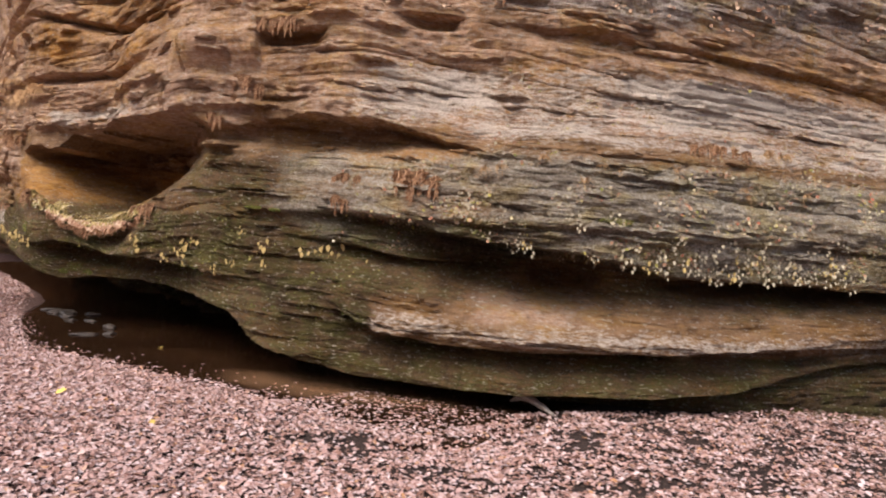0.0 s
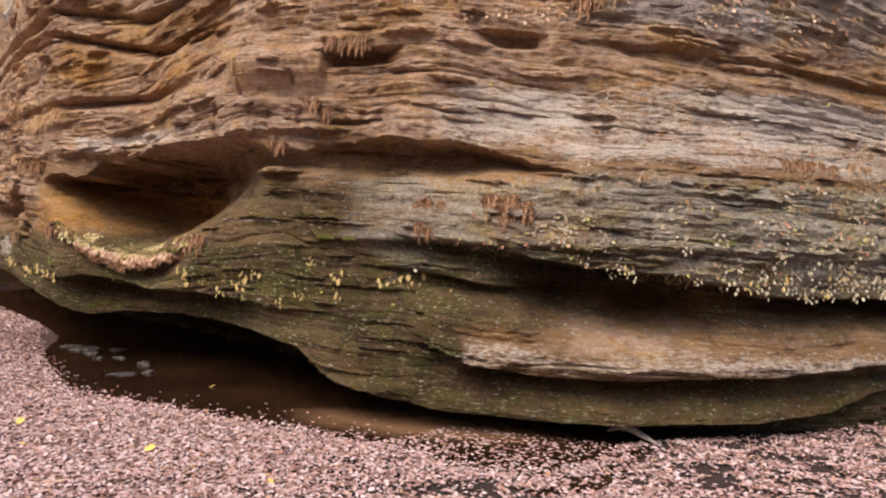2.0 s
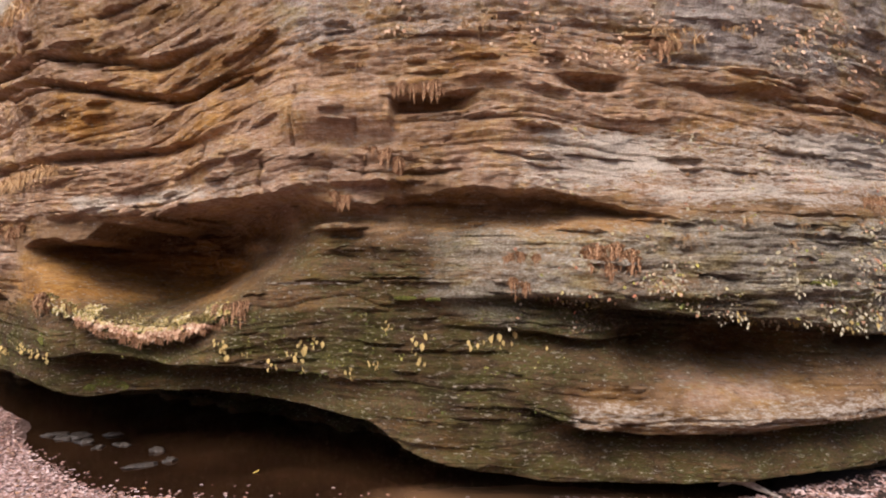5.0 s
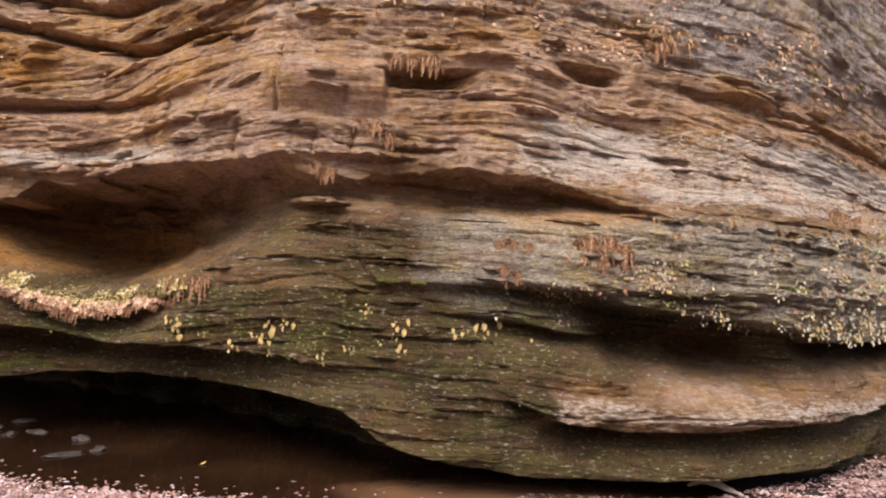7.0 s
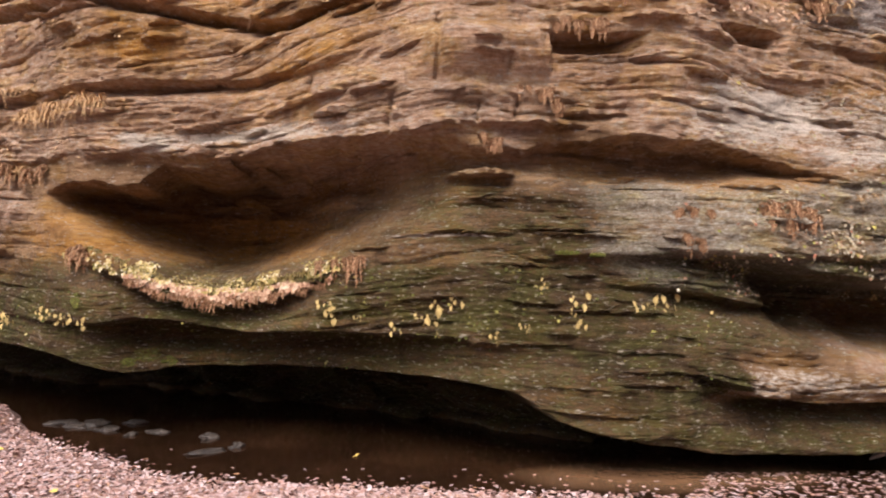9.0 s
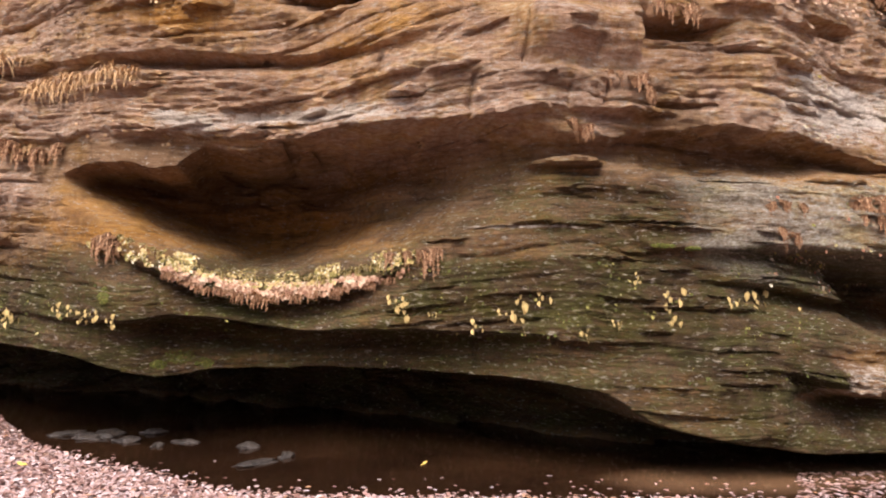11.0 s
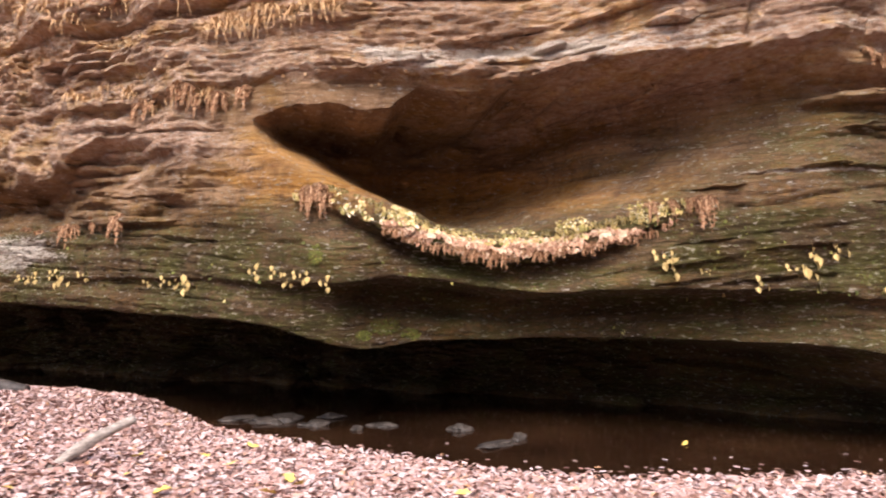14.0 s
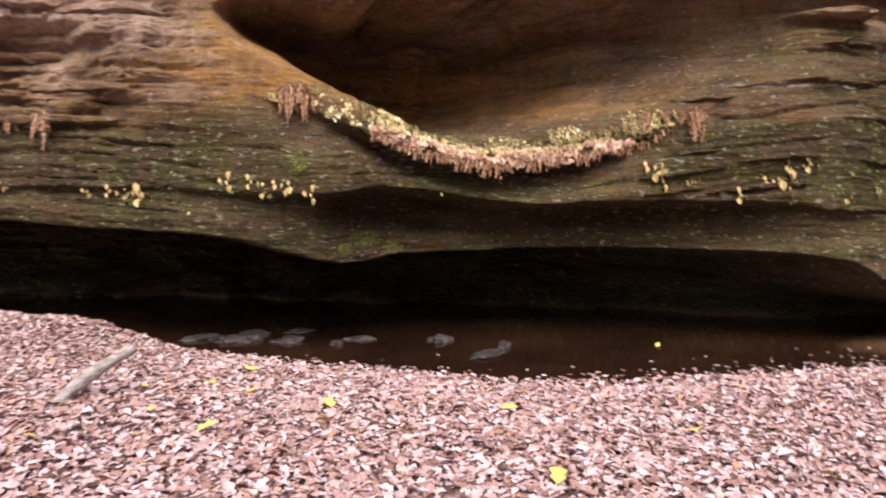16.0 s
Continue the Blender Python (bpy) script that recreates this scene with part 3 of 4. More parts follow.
def ledge_slab(name, x0, length, z, out, thick, seed):
    """A thin broken slab of rock that juts from the face, following its line."""
    r = np.random.RandomState(seed)
    n = max(6, int(length / 0.05))
    t = np.linspace(0, 1, n)
    x = x0 + length * t
    zz = z + (bed_height(np.array([x0]), np.array([z]))[0] - bed_height(x, np.full(n, z))) * 0.9 + 0.02 * fbm(x * 3, x * 0 + seed, seed, 3)
    base = face_at(x, zz)
    env = np.sin(np.pi * np.clip(t * 1.02, 0, 1)) ** 0.5
    reach = out * env * (0.65 + 0.7 * vnoise(x * 9, x * 0 + seed, seed + 2))
    th = thick * (0.35 + 0.65 * env) * (0.7 + 0.6 * vnoise(x * 6, x * 0 + seed, seed + 4))
    rings = [(base + 0.12, zz + th * 0.9), (base - reach * 0.55, zz + th * 0.75), (base - reach, zz + th * 0.2), (base - reach * 0.93, zz - th * 0.35), (base - reach * 0.4, zz - th * 0.6), (base + 0.12, zz - th * 0.5)]
    X0 = np.repeat(x[None], 6, 0)
    Y = np.stack([p[0] for p in rings]) + 0.012 * r.randn(6, n)
    Z0 = np.stack([p[1] for p in rings]) + 0.006 * r.randn(6, n)
    X, Z = rock_place(X0, Z0)
    me = grid_mesh(name, X, Y, Z, ROCK)
    me.polygons.foreach_set("use_smooth", np.zeros(len(me.polygons), dtype=bool))
    zn = [v.ravel() for v in cliff_zones(X0, Z0)]
    colour_layer(me, "zones", zn[0], zn[1], zn[2])
    colour_layer(me, "growth", zn[3], zn[4], zn[5])
    ob = new(name, me)
    ob.parent = cliff
    return ob


ledge_slab("ledge", -3.68, 0.72, 3.09, 0.16, 0.045, 501)
ledge_slab("ledge", -4.3, 0.75, 3.46, 0.14, 0.06, 502)
ledge_slab("ledge", -3.45, 0.5, 2.86, 0.06, 0.03, 503)
ledge_slab("ledge", -4.2, 1.0, 2.46, 0.04, 0.02, 504)
r = np.random.RandomState(55)
for x0, x1, z0, z1, n, out, thick in ((-10.5, -3.9, 3.6, 6.2, 46, 0.14, 0.06), (-3.9, 4.8, 3.45, 5.4, 60, 0.10, 0.045), (-2.3, 4.8, 2.0, 3.2, 46, 0.07, 0.03), (-8.0, -3.8, 3.3, 3.5, 14, 0.10, 0.05),
                                   (-5.0, -1.0, 1.3, 2.8, 26, 0.05, 0.022), (-2.8, -0.6, 0.5, 1.2, 8, 0.05, 0.03), (-0.9, 4.5, 0.85, 1.0, 10, 0.06, 0.04), (-10.8, -8.4, 2.2, 3.6, 14, 0.14, 0.06)):
    for k in range(n):
        ln = r.uniform(0.2, 0.9) ** 1.3 + 0.12
        ledge_slab("ledge", r.uniform(x0, x1 - ln), ln, r.uniform(z0, z1), out * r.uniform(0.5, 1.2), thick * r.uniform(0.5, 1.3), 600 + int(r.randint(9000)))


# ---- bank, pool and leaf litter ----
def shore(x):
    """y of the pool's near edge."""
    return curve_at(x, [-90, -14, -10.4, -9.4, -8.76, -8.0, -7.1, -6.5, -5.6, -4.6, -3.75, -2.9, -2.0, -1.2, -0.3, 0.3, 0.8, 1.3, 1.8, 90],
                    [66, 14.6, 12.2, 11.3, 10.5, 9.72, 9.02, 8.46, 8.1, 7.98, 7.8, 7.62, 7.5, 7.15, 6.9, 6.95, 7.5, 8.7, 9.7, 18])


def ground_height(x, y):
    d = shore(x) - y + 0.25 * fbm(x * 1.2, y * 1.2, 111, 3)
    bank = 0.09 * (1 - np.exp(-np.clip(d, 0, 99) / 0.5)) + 0.10 * ease(d / 3.5) - 0.5 * ease(-d / 1.2)
    right = -0.06 * ease((x + 1.0) / 1.4) * ease((y - 5) / 2)
    left = (0.05 + 0.13 * ease((y - 9.8) / 1.6)) * ease((-8.2 - x) / 1.6)
    knoll = 0.78 * np.exp(-(((x + 1.9) / 2.3) ** 2 + ((y - 0.9) / 1.8) ** 2)) + 0.30 * np.exp(-(((x - 2) / 2.2) ** 2 + ((y - 0.4) / 2.0) ** 2)) + 0.34 * np.exp(-(((x + 4.8) / 1.4) ** 2 + ((y - 1.4) / 1.6) ** 2))
    # Unseen slope behind the walker, added to block low light from the sky.
    far = 11.0 * ease((-3.5 - y) / 16) + 30 * ease((-20 - y) / 120)
    return bank + right + left + knoll + far + 0.05 * fbm(x * 0.7, y * 0.7, 121, 3) + 0.03 * fbm(x * 3, y * 3, 131, 2)


gx = smooth_steps((-300, -30, 20), (-30, -12, 30), (-12, 6, 260), (6, 30, 30), (30, 300.01, 20))
gy = smooth_steps((-300, -30, 20), (-30, 0, 40), (0, 14, 220), (14, 30, 16), (30, 300.01, 20))
GX, GY = np.meshgrid(gx, gy)
tagged(new("ground", grid_mesh("ground", GX, GY, ground_height(GX, GY), SOIL)), "dark soil bank under fallen leaves beside a pool", "ground", kind="structure")

wx, wy = np.meshgrid(np.linspace(-18, 4, 44), np.linspace(6.5, 22, 44))
tagged(new("water", grid_mesh("water", wx, wy, wx * 0, WATER)), "still shallow brown pool at the foot of a cliff", "water", kind="structure")


def leaf_sheet(name, pts, sizes, material, rs, lift=0.012, wild=0.32, flat=False):
    """Many dry leaves as one mesh: each a lobed blade, folded along its midrib."""
    outline = np.array([(-0.5, 0), (-0.1, 0.34), (0.12, 0.2), (0.3, 0.3), (0.5, 0.0), (0.3, -0.3), (0.12, -0.2), (-0.1, -0.34)])
    n = len(pts)
    a, tilt_a, tilt_b = rs.rand(n) * 6.283, rs.randn(n) * wild * 0.6, rs.randn(n) * wild * 0.6
    fold, curl = 0.15 + 0.5 * rs.rand(n), rs.randn(n) * 0.5
    stretch = 0.7 + 0.5 * rs.rand(n)
    ox, oy = outline[:, 0][None] * sizes[:, None], outline[:, 1][None] * (sizes * stretch)[:, None]
    oz = np.abs(oy) * fold[:, None] + curl[:, None] * ox ** 2 / sizes[:, None]
    if flat:
        oz = oz * 0.1
    z = oz + ox * np.tan(np.clip(tilt_a, -1, 1))[:, None] + oy * np.tan(np.clip(tilt_b, -1, 1))[:, None]
    z = z - z.min(1, keepdims=True) * 0.6
    X = pts[:, 0:1] + ox * np.cos(a)[:, None] - oy * np.sin(a)[:, None]
    Y = pts[:, 1:2] + ox * np.sin(a)[:, None] + oy * np.cos(a)[:, None]
    Z = pts[:, 2:3] + z + lift
    base = np.arange(n)[:, None, None] * 8
    tris = np.array([(0, 2, 1), (0, 4, 2), (2, 4, 3), (0, 7, 6), (0, 6, 4), (6, 5, 4)])
    faces = (base + tris[None]).reshape(-1, 3)
    me = bpy.data.meshes.new(name)
    me.vertices.add(n * 8)
    me.vertices.foreach_set("co", np.stack([X, Y, Z], -1).astype(np.float32).ravel())
    me.loops.add(faces.size)
    me.loops.foreach_set("vertex_index", faces.astype(np.int32).ravel())
    me.polygons.add(len(faces))
    me.polygons.foreach_set("loop_start", np.arange(0, faces.size, 3, dtype=np.int32))
    me.materials.append(material)
    me.update(calc_edges=True)
    return me


def damp_patch(x, y):
    """How bare the dark mud lies between the leaves, by the pool's shallow end."""
    n = vnoise(x * 2.6, y * 4.0, 141) + 0.8 * (vnoise(x * 9, y * 12, 142) - 0.5)
    return ease((x + 2.4 + 0.4 * (y - 6.5)) / 1.6) * ease((y - 4.6) / 1.4) * (0.25 + 0.6 * ease((n - 0.42) / 0.25))


def scatter_litter():
    rs = np.random.RandomState(5)
    n = 400000
    x, y = rs.uniform(-12.5, 6, n), rs.uniform(2.0, 14.5, n)
    d = shore(x) - y
    keep = (d > -0.1 + 0.3 * (rs.rand(n) - 0.5)) & (d < 6.6) & (y < wall_line(x) + np.where(x < -8, 1.6, 0.3)) & (rs.rand(n) < np.where(d < 4.5, 1, 0.7)) & (rs.rand(n) < 1 - damp_patch(x, y))
    x, y = x[keep], y[keep]
    z = np.maximum(ground_height(x, y), 0.0)
    pts = np.stack([x, y, z + 0.02 * rs.rand(len(x))], 1)
    return leaf_sheet("leaf_litter", pts, 0.03 + 0.04 * rs.rand(len(x)) ** 1.5, LITTER, rs)


tagged(new("leaf_litter", scatter_litter()), "thick carpet of dry pinkish-brown fallen leaves", "fallen leaves", kind="stuff")


def floating_leaves():
    rs = np.random.RandomState(8)
    n = 3000
    x = rs.uniform(-9.0, 1.2, n)
    d = rs.exponential(0.22, n)
    right = rs.rand(n) < 0.72
    x = np.where(right, rs.uniform(-2.2, 1.5, n), x)
    d = np.where(right, rs.uniform(0, 1.5, n) ** 1.4 * ease((x + 2.0) / 1.6), d)
    y = shore(x) + d
    keep = y < wall_line(x) + 0.3
    x, y = x[keep], y[keep]
    pts = np.stack([x, y, 0 * x + 0.002], 1)
    return leaf_sheet("floating_leaves", pts, 0.03 + 0.035 * rs.rand(len(x)), LITTER, rs, 0.004, 0.05, True)


tagged(new("floating_leaves", floating_leaves()), "scattered brown leaves floating at the pool's edge", "floating leaves", kind="stuff")


# ---- logs and stones ----
def limb(name, points, radii, material, seed, sides=14):
    """A weathered branch through points, with its own radius at each, ends closed."""
    pts = [Vector(p) for p in points]
    n = 10
    path, rad = [], []
    for i in range(len(pts) - 1):
        for k in range(n):
            t = k / n
            path.append(pts[i].lerp(pts[i + 1], t))
            rad.append(radii[i] * (1 - t) + radii[i + 1] * t)
    path.append(pts[-1])
    rad.append(radii[-1])
    verts, faces = [], []
    for i, p in enumerate(path):
        t = (path[min(i + 1, len(path) - 1)] - path[max(i - 1, 0)]).normalized()
        u = t.cross(Vector((0, 0, 1))).normalized()
        v = u.cross(t)
        for k in range(sides):
            a = 2 * math.pi * k / sides
            r = rad[i] * (1 + 0.22 * noise.noise(Vector((math.cos(a) * 1.5 + seed, math.sin(a) * 1.5, i * 0.18))) + 0.08 * noise.noise(Vector((math.cos(a) * 6 + seed, math.sin(a) * 6, i * 0.3))))
            verts.append(p + u * (r * math.cos(a)) + v * (r * math.sin(a)))
    for i in range(len(path) - 1):
        for k in range(sides):
            a, b = i * sides + k, i * sides + (k + 1) % sides
            faces.append((a, b, b + sides, a + sides))
    faces.append(tuple(range(sides))[::-1])
    faces.append(tuple(range(len(verts) - sides, len(verts))))
    return new(name, mesh_from(name, verts, faces, material))


gz = lambda x, y: float(ground_height(np.array([x]), np.array([y]))[0])
log = limb("log", [(-9.43, 8.42, gz(-9.43, 8.42) - 0.02), (-9.36, 8.5, 0.27), (-9.24, 8.58, 0.36), (-9.04, 8.74, 0.45)], [0.03, 0.036, 0.037, 0.03], DRIFT, 3)
tagged(log, "bare pale grey weathered branch lying on leaves", "log")
far_log = limb("log", [(-11.7, 12.0, gz(-11.7, 12.0) + 0.06), (-11.2, 11.8, gz(-11.2, 11.8) + 0.06), (-10.75, 11.6, gz(-10.75, 11.6) + 0.04)], [0.11, 0.10, 0.05], STONE, 5)
tagged(far_log, "short dark grey log lying flat on leaf litter", "log")
drift = limb("driftwood", [(0.9, 8.46, 0.09), (1.03, 8.43, 0.17), (1.13, 8.40, 0.17), (1.28, 8.33, 0.11), (1.48, 8.23, 0.03)], [0.01, 0.045, 0.048, 0.032, 0.013], DRIFT, 9)
tagged(drift, "bleached grey piece of driftwood at the pool's edge", "driftwood")


def stone(name, x, y, size, flat, seed, material, label, stretch=1.4, turn=0.0, sink=0.45):
    """A rounded, uneven stone, partly sunk."""
    bm = bmesh.new()
    bmesh.ops.create_icosphere(bm, subdivisions=3, radius=1)
    for v in bm.verts:
        p = v.co.copy()
        v.co *= 1 + 0.6 * noise.noise(p * 1.4 + Vector((seed, 0, 0))) + 0.25 * noise.noise(p * 3.5 + Vector((seed, 5, 0)))
        v.co = Vector((v.co.x * size * stretch, v.co.y * size, v.co.z * size * flat))
    me = bpy.data.meshes.new(name)
    bm.to_mesh(me)
    bm.free()
    me.polygons.foreach_set("use_smooth", [True] * len(me.polygons))
    me.materials.append(material)
    ob = new(name, me)
    ob.matrix_world = pose(x, y, max(gz(x, y), 0.0) + size * flat * (0.5 - sink), 0, 0, turn)
    return tagged(ob, label, "stone")


for i, (x, y, size, flat, stretch, turn) in enumerate([
        (-6.2, 9.55, 0.09, 0.35, 2.6, 30), (-5.95, 9.75, 0.06, 0.8, 1.6, 40), (-6.4, 10.25, 0.09, 0.6, 1.2, 0), (-7.1, 10.6, 0.08, 0.4, 1.9, -20),
        (-8.3, 11.0, 0.12, 0.4, 1.6, -30), (-8.1, 11.05, 0.13, 0.45, 1.5, 10), (-7.8, 10.75, 0.10, 0.4, 1.7, -15), (-8.55, 11.2, 0.10, 0.4, 1.8, 25),
        (-7.6, 11.2, 0.10, 0.4, 1.6, 5), (-7.4, 10.45, 0.06, 0.5, 1.5, 60)]):
    stone("stone", x, y, size, flat, i * 3.7, STONE, "wet grey-brown stone lying in shallow water", stretch, turn)
stone("stone", -7.05, 6.95, 0.045, 0.4, 77, plain_material("blue_grey_stone", (0.12, 0.17, 0.22), (0.25, 0.33, 0.42), 30), "small blue-grey stone among dry leaves", 1.6, 15, 0.1)


# ---- loose yellow leaves on the bank ----
def part(name, me, parent, m=None, label=""):
    ob = new(name, me)
    ob.parent = parent
    if m is not None:
        ob.matrix_basis = m
    return tagged(ob, label)


def single_leaf(name, material, rs, size=1.0):
    me = leaf_sheet(name, np.zeros((1, 3)), np.array([size]), material, rs, 0.0, 0.4)
    return me


rs = np.random.RandomState(21)
leaf_forms = [single_leaf("fallen_leaf", YELLOW, rs, 0.10) for k in range(4)]
for i, (x, y) in enumerate([(-8.39, 8.52), (-8.01, 8.08), (-7.95, 7.89), (-7.01, 7.75), (-6.35, 6.99), (-7.38, 6.68), (-8.12, 7.72), (-8.93, 8.17), (-9.41, 7.79), (-8.67, 7.79),
                            (-6.3, 6.29), (-6.86, 6.17), (-8.6, 8.9), (-9.0, 8.7), (-5.2, 6.6), (-4.6, 6.0), (-8.3, 9.3), (-5.9, 5.8), (-3.4, 6.2), (-2.0, 5.8)]):
    leaf = new("fallen_leaf", leaf_forms[i % 4])
    leaf.matrix_world = pose(x, y, gz(x, y) + 0.045, 0, 0, i * 77)
    tagged(leaf, "bright yellow fallen leaf on dry brown leaves", "leaf", "yellow leaves on the bank")
leaf = new("fallen_leaf", leaf_forms[0])
leaf.matrix_world = pose(-4.57, 9.24, 0.004, 0, 0, 30)
tagged(leaf, "yellow-orange leaf floating on the brown pool", "leaf")


# ---- plants on the cliff ----
FROND = leaf_material("dead_fern", (0.0, (0.19, 0.095, 0.05)), (0.5, (0.38, 0.205, 0.105)), (1.0, (0.58, 0.38, 0.22)))
STRAW = leaf_material("dry_grass", (0.0, (0.36, 0.19, 0.08)), (0.5, (0.55, 0.34, 0.16)), (1.0, (0.68, 0.50, 0.29)))
SPRIG = leaf_material("yellowing_leaves", (0.0, (0.13, 0.13, 0.035)), (0.3, (0.32, 0.25, 0.075)), (0.55, (0.50, 0.37, 0.14)), (0.8, (0.64, 0.51, 0.25)), (1.0, (0.74, 0.68, 0.50)))
GREEN = leaf_material("green_leaves", (0.0, (0.06, 0.075, 0.014)), (0.6, (0.16, 0.165, 0.035)), (0.9, (0.36, 0.32, 0.09)), (1.0, (0.60, 0.52, 0.24)))
MIXED = leaf_material("wall_leaves", (0.0, (0.42, 0.13, 0.07)), (0.2, (0.50, 0.30, 0.19)), (0.45, (0.46, 0.40, 0.25)), (0.7, (0.60, 0.55, 0.42)), (0.88, (0.52, 0.43, 0.11)), (1.0, (0.22, 0.27, 0.06)))


def frond_mesh(name, length, width, droop, material, rs, leaflets=9):
    """A drooping frond: a bent rib with pairs of narrow leaflets. It grows out along -y and falls."""
    verts, faces = [], []
    n = leaflets
    rib = []
    for i in range(n + 1):
        t = i / n
        rib.append((0.05 * length * math.sin(3 * t + rs.rand()), -length * 0.45 * math.sin(t * 1.4), length * (0.12 * math.sin(t * 2.2) - droop * t * t)))
    for i in range(n):
        (x0, y0, z0), (x1, y1, z1) = rib[i], rib[i + 1]
        k = len(verts)
        verts += [(x0 - 0.004, y0, z0), (x0 + 0.004, y0, z0), (x1 + 0.003, y1, z1), (x1 - 0.003, y1, z1)]
        faces.append((k, k + 1, k + 2, k + 3))
        w = width * (1 - 0.75 * i / n) * (0.7 + 0.6 * rs.rand())
        for side in (-1, 1):
            k = len(verts)
            dz = -w * (0.4 + 0.5 * rs.rand())
            verts += [(x0, y0, z0), (x0 + side * w * 0.55, y0 - 0.01, z0 + dz * 0.35 + 0.008), (x0 + side * w, y0 - 0.012 * rs.rand(), z0 + dz), (x0 + side * w * 0.4, y0, z0 + dz * 0.6 - 0.012)]
            faces.append((k, k + 1, k + 2, k + 3))
    return mesh_from(name, verts, faces, material, False)


def blade_mesh(name, length, droop, material, rs):
    verts, faces = [], []
    lean = rs.uniform(-0.4, 0.4)
    for i in range(6):
        t = i / 5
        w = 0.006 * (1 - t) + 0.001
        p = (lean * length * t, -0.5 * length * t, length * (0.9 * t - droop * t * t))
        verts += [(p[0] - w, p[1], p[2]), (p[0] + w, p[1], p[2])]
    for i in range(5):
        faces.append((2 * i, 2 * i + 1, 2 * i + 3, 2 * i + 2))
    return mesh_from(name, verts, faces, material, False)


def hang_leaf_mesh(name, size, material, rs):
    """A small leaf that hangs by its stalk, facing outwards."""
    s = size
    b = rs.uniform(-0.25, 0.25)
    verts = [(0, 0, 0.25 * s), (0.004, 0, 0), (0.32 * s, -0.16 * s, -0.25 * s), (0.26 * s + b * s * 0.3, -0.2 * s, -0.62 * s), (b * s, -0.1 * s, -1.0 * s), (-0.28 * s + b * s * 0.3, -0.22 * s, -0.6 * s), (-0.34 * s, -0.13 * s, -0.22 * s), (-0.004, 0, 0), (b * 0.3 * s, -0.06 * s, -0.5 * s)]
    faces = [(0, 1, 7), (1, 2, 8), (2, 3, 8), (3, 4, 8), (4, 5, 8), (5, 6, 8), (6, 7, 8), (7, 1, 8)]
    return mesh_from(name, verts, faces, material, False)


def crown_mesh(name, size, material, rs):
    bm = bmesh.new()
    bmesh.ops.create_icosphere(bm, subdivisions=1, radius=size)
    for v in bm.verts:
        v.co *= 0.7 + 0.6 * rs.rand()
    me = bpy.data.meshes.new(name)
    bm.to_mesh(me)
    bm.free()
    me.materials.append(material)
    return me


def plant(name, material, rs, count, kind, length, spread, soil):
    """A clump: a small root crown with its fronds, blades or leaves as parts."""
    root = new(name)
    part("crown", crown_mesh("crown", 0.014, soil, rs), root, None, "dark root crown")
    for k in range(count):
        size = length * rs.uniform(0.55, 1.15)
        off = Vector((rs.uniform(-spread, spread), rs.uniform(-0.03, 0.0), rs.uniform(-spread, spread) * 0.35))
        if kind == "frond":
            me, nm = frond_mesh("frond", size, size * 0.22, rs.uniform(0.7, 1.2), material, rs), "frond"
        elif kind == "blade":
            me, nm = blade_mesh("blade", size, rs.uniform(0.4, 1.7), material, rs), "blade"
        else:
            me, nm = hang_leaf_mesh("leaf", size, material, rs), "leaf"
            off.z = rs.uniform(-spread, spread) * 1.2
        part(nm, me, root, Matrix.Translation(off) @ pose(0, 0, 0, rs.uniform(-12, 12), rs.uniform(-14, 14), rs.uniform(-50, 50)))
    return root


ROOT = plain_material("root_soil", (0.05, 0.03, 0.02), (0.12, 0.08, 0.05), 40)


def plant_row(kinds, places, label, category, group, seed, jitter=0.03):
    r = np.random.RandomState(seed)
    for i, (x, z, scale) in enumerate(places):
        x, z = x + r.uniform(-jitter, jitter), z + r.uniform(-jitter, jitter) * 0.5
        px, pz = rock_place(x, z)
        m = pose(float(px), float(face_at(x, z)) - 0.005, float(pz), 0, 0, r.uniform(-25, 25)) @ Matrix.Scale(scale * r.uniform(0.8, 1.2), 4)
        src = kinds[i % len(kinds)]
        if src.get("placed"):
            ob = copy_thing(src, m)
            ob.scale = m.to_scale()
        else:
            src["placed"] = 1
            src.matrix_basis = m
            ob = src
        tagged(ob, label, category, group)
    return kinds


def along(x0, z0, x1, z1, n, scale, spread, seed):
    r = np.random.RandomState(seed)
    t = (np.arange(n) + r.rand(n)) / n
    return [(x0 + (x1 - x0) * k + r.uniform(-spread, spread) * 0.5, z0 + (z1 - z0) * k + r.uniform(-spread, spread), scale * r.uniform(0.7, 1.3)) for k in t]


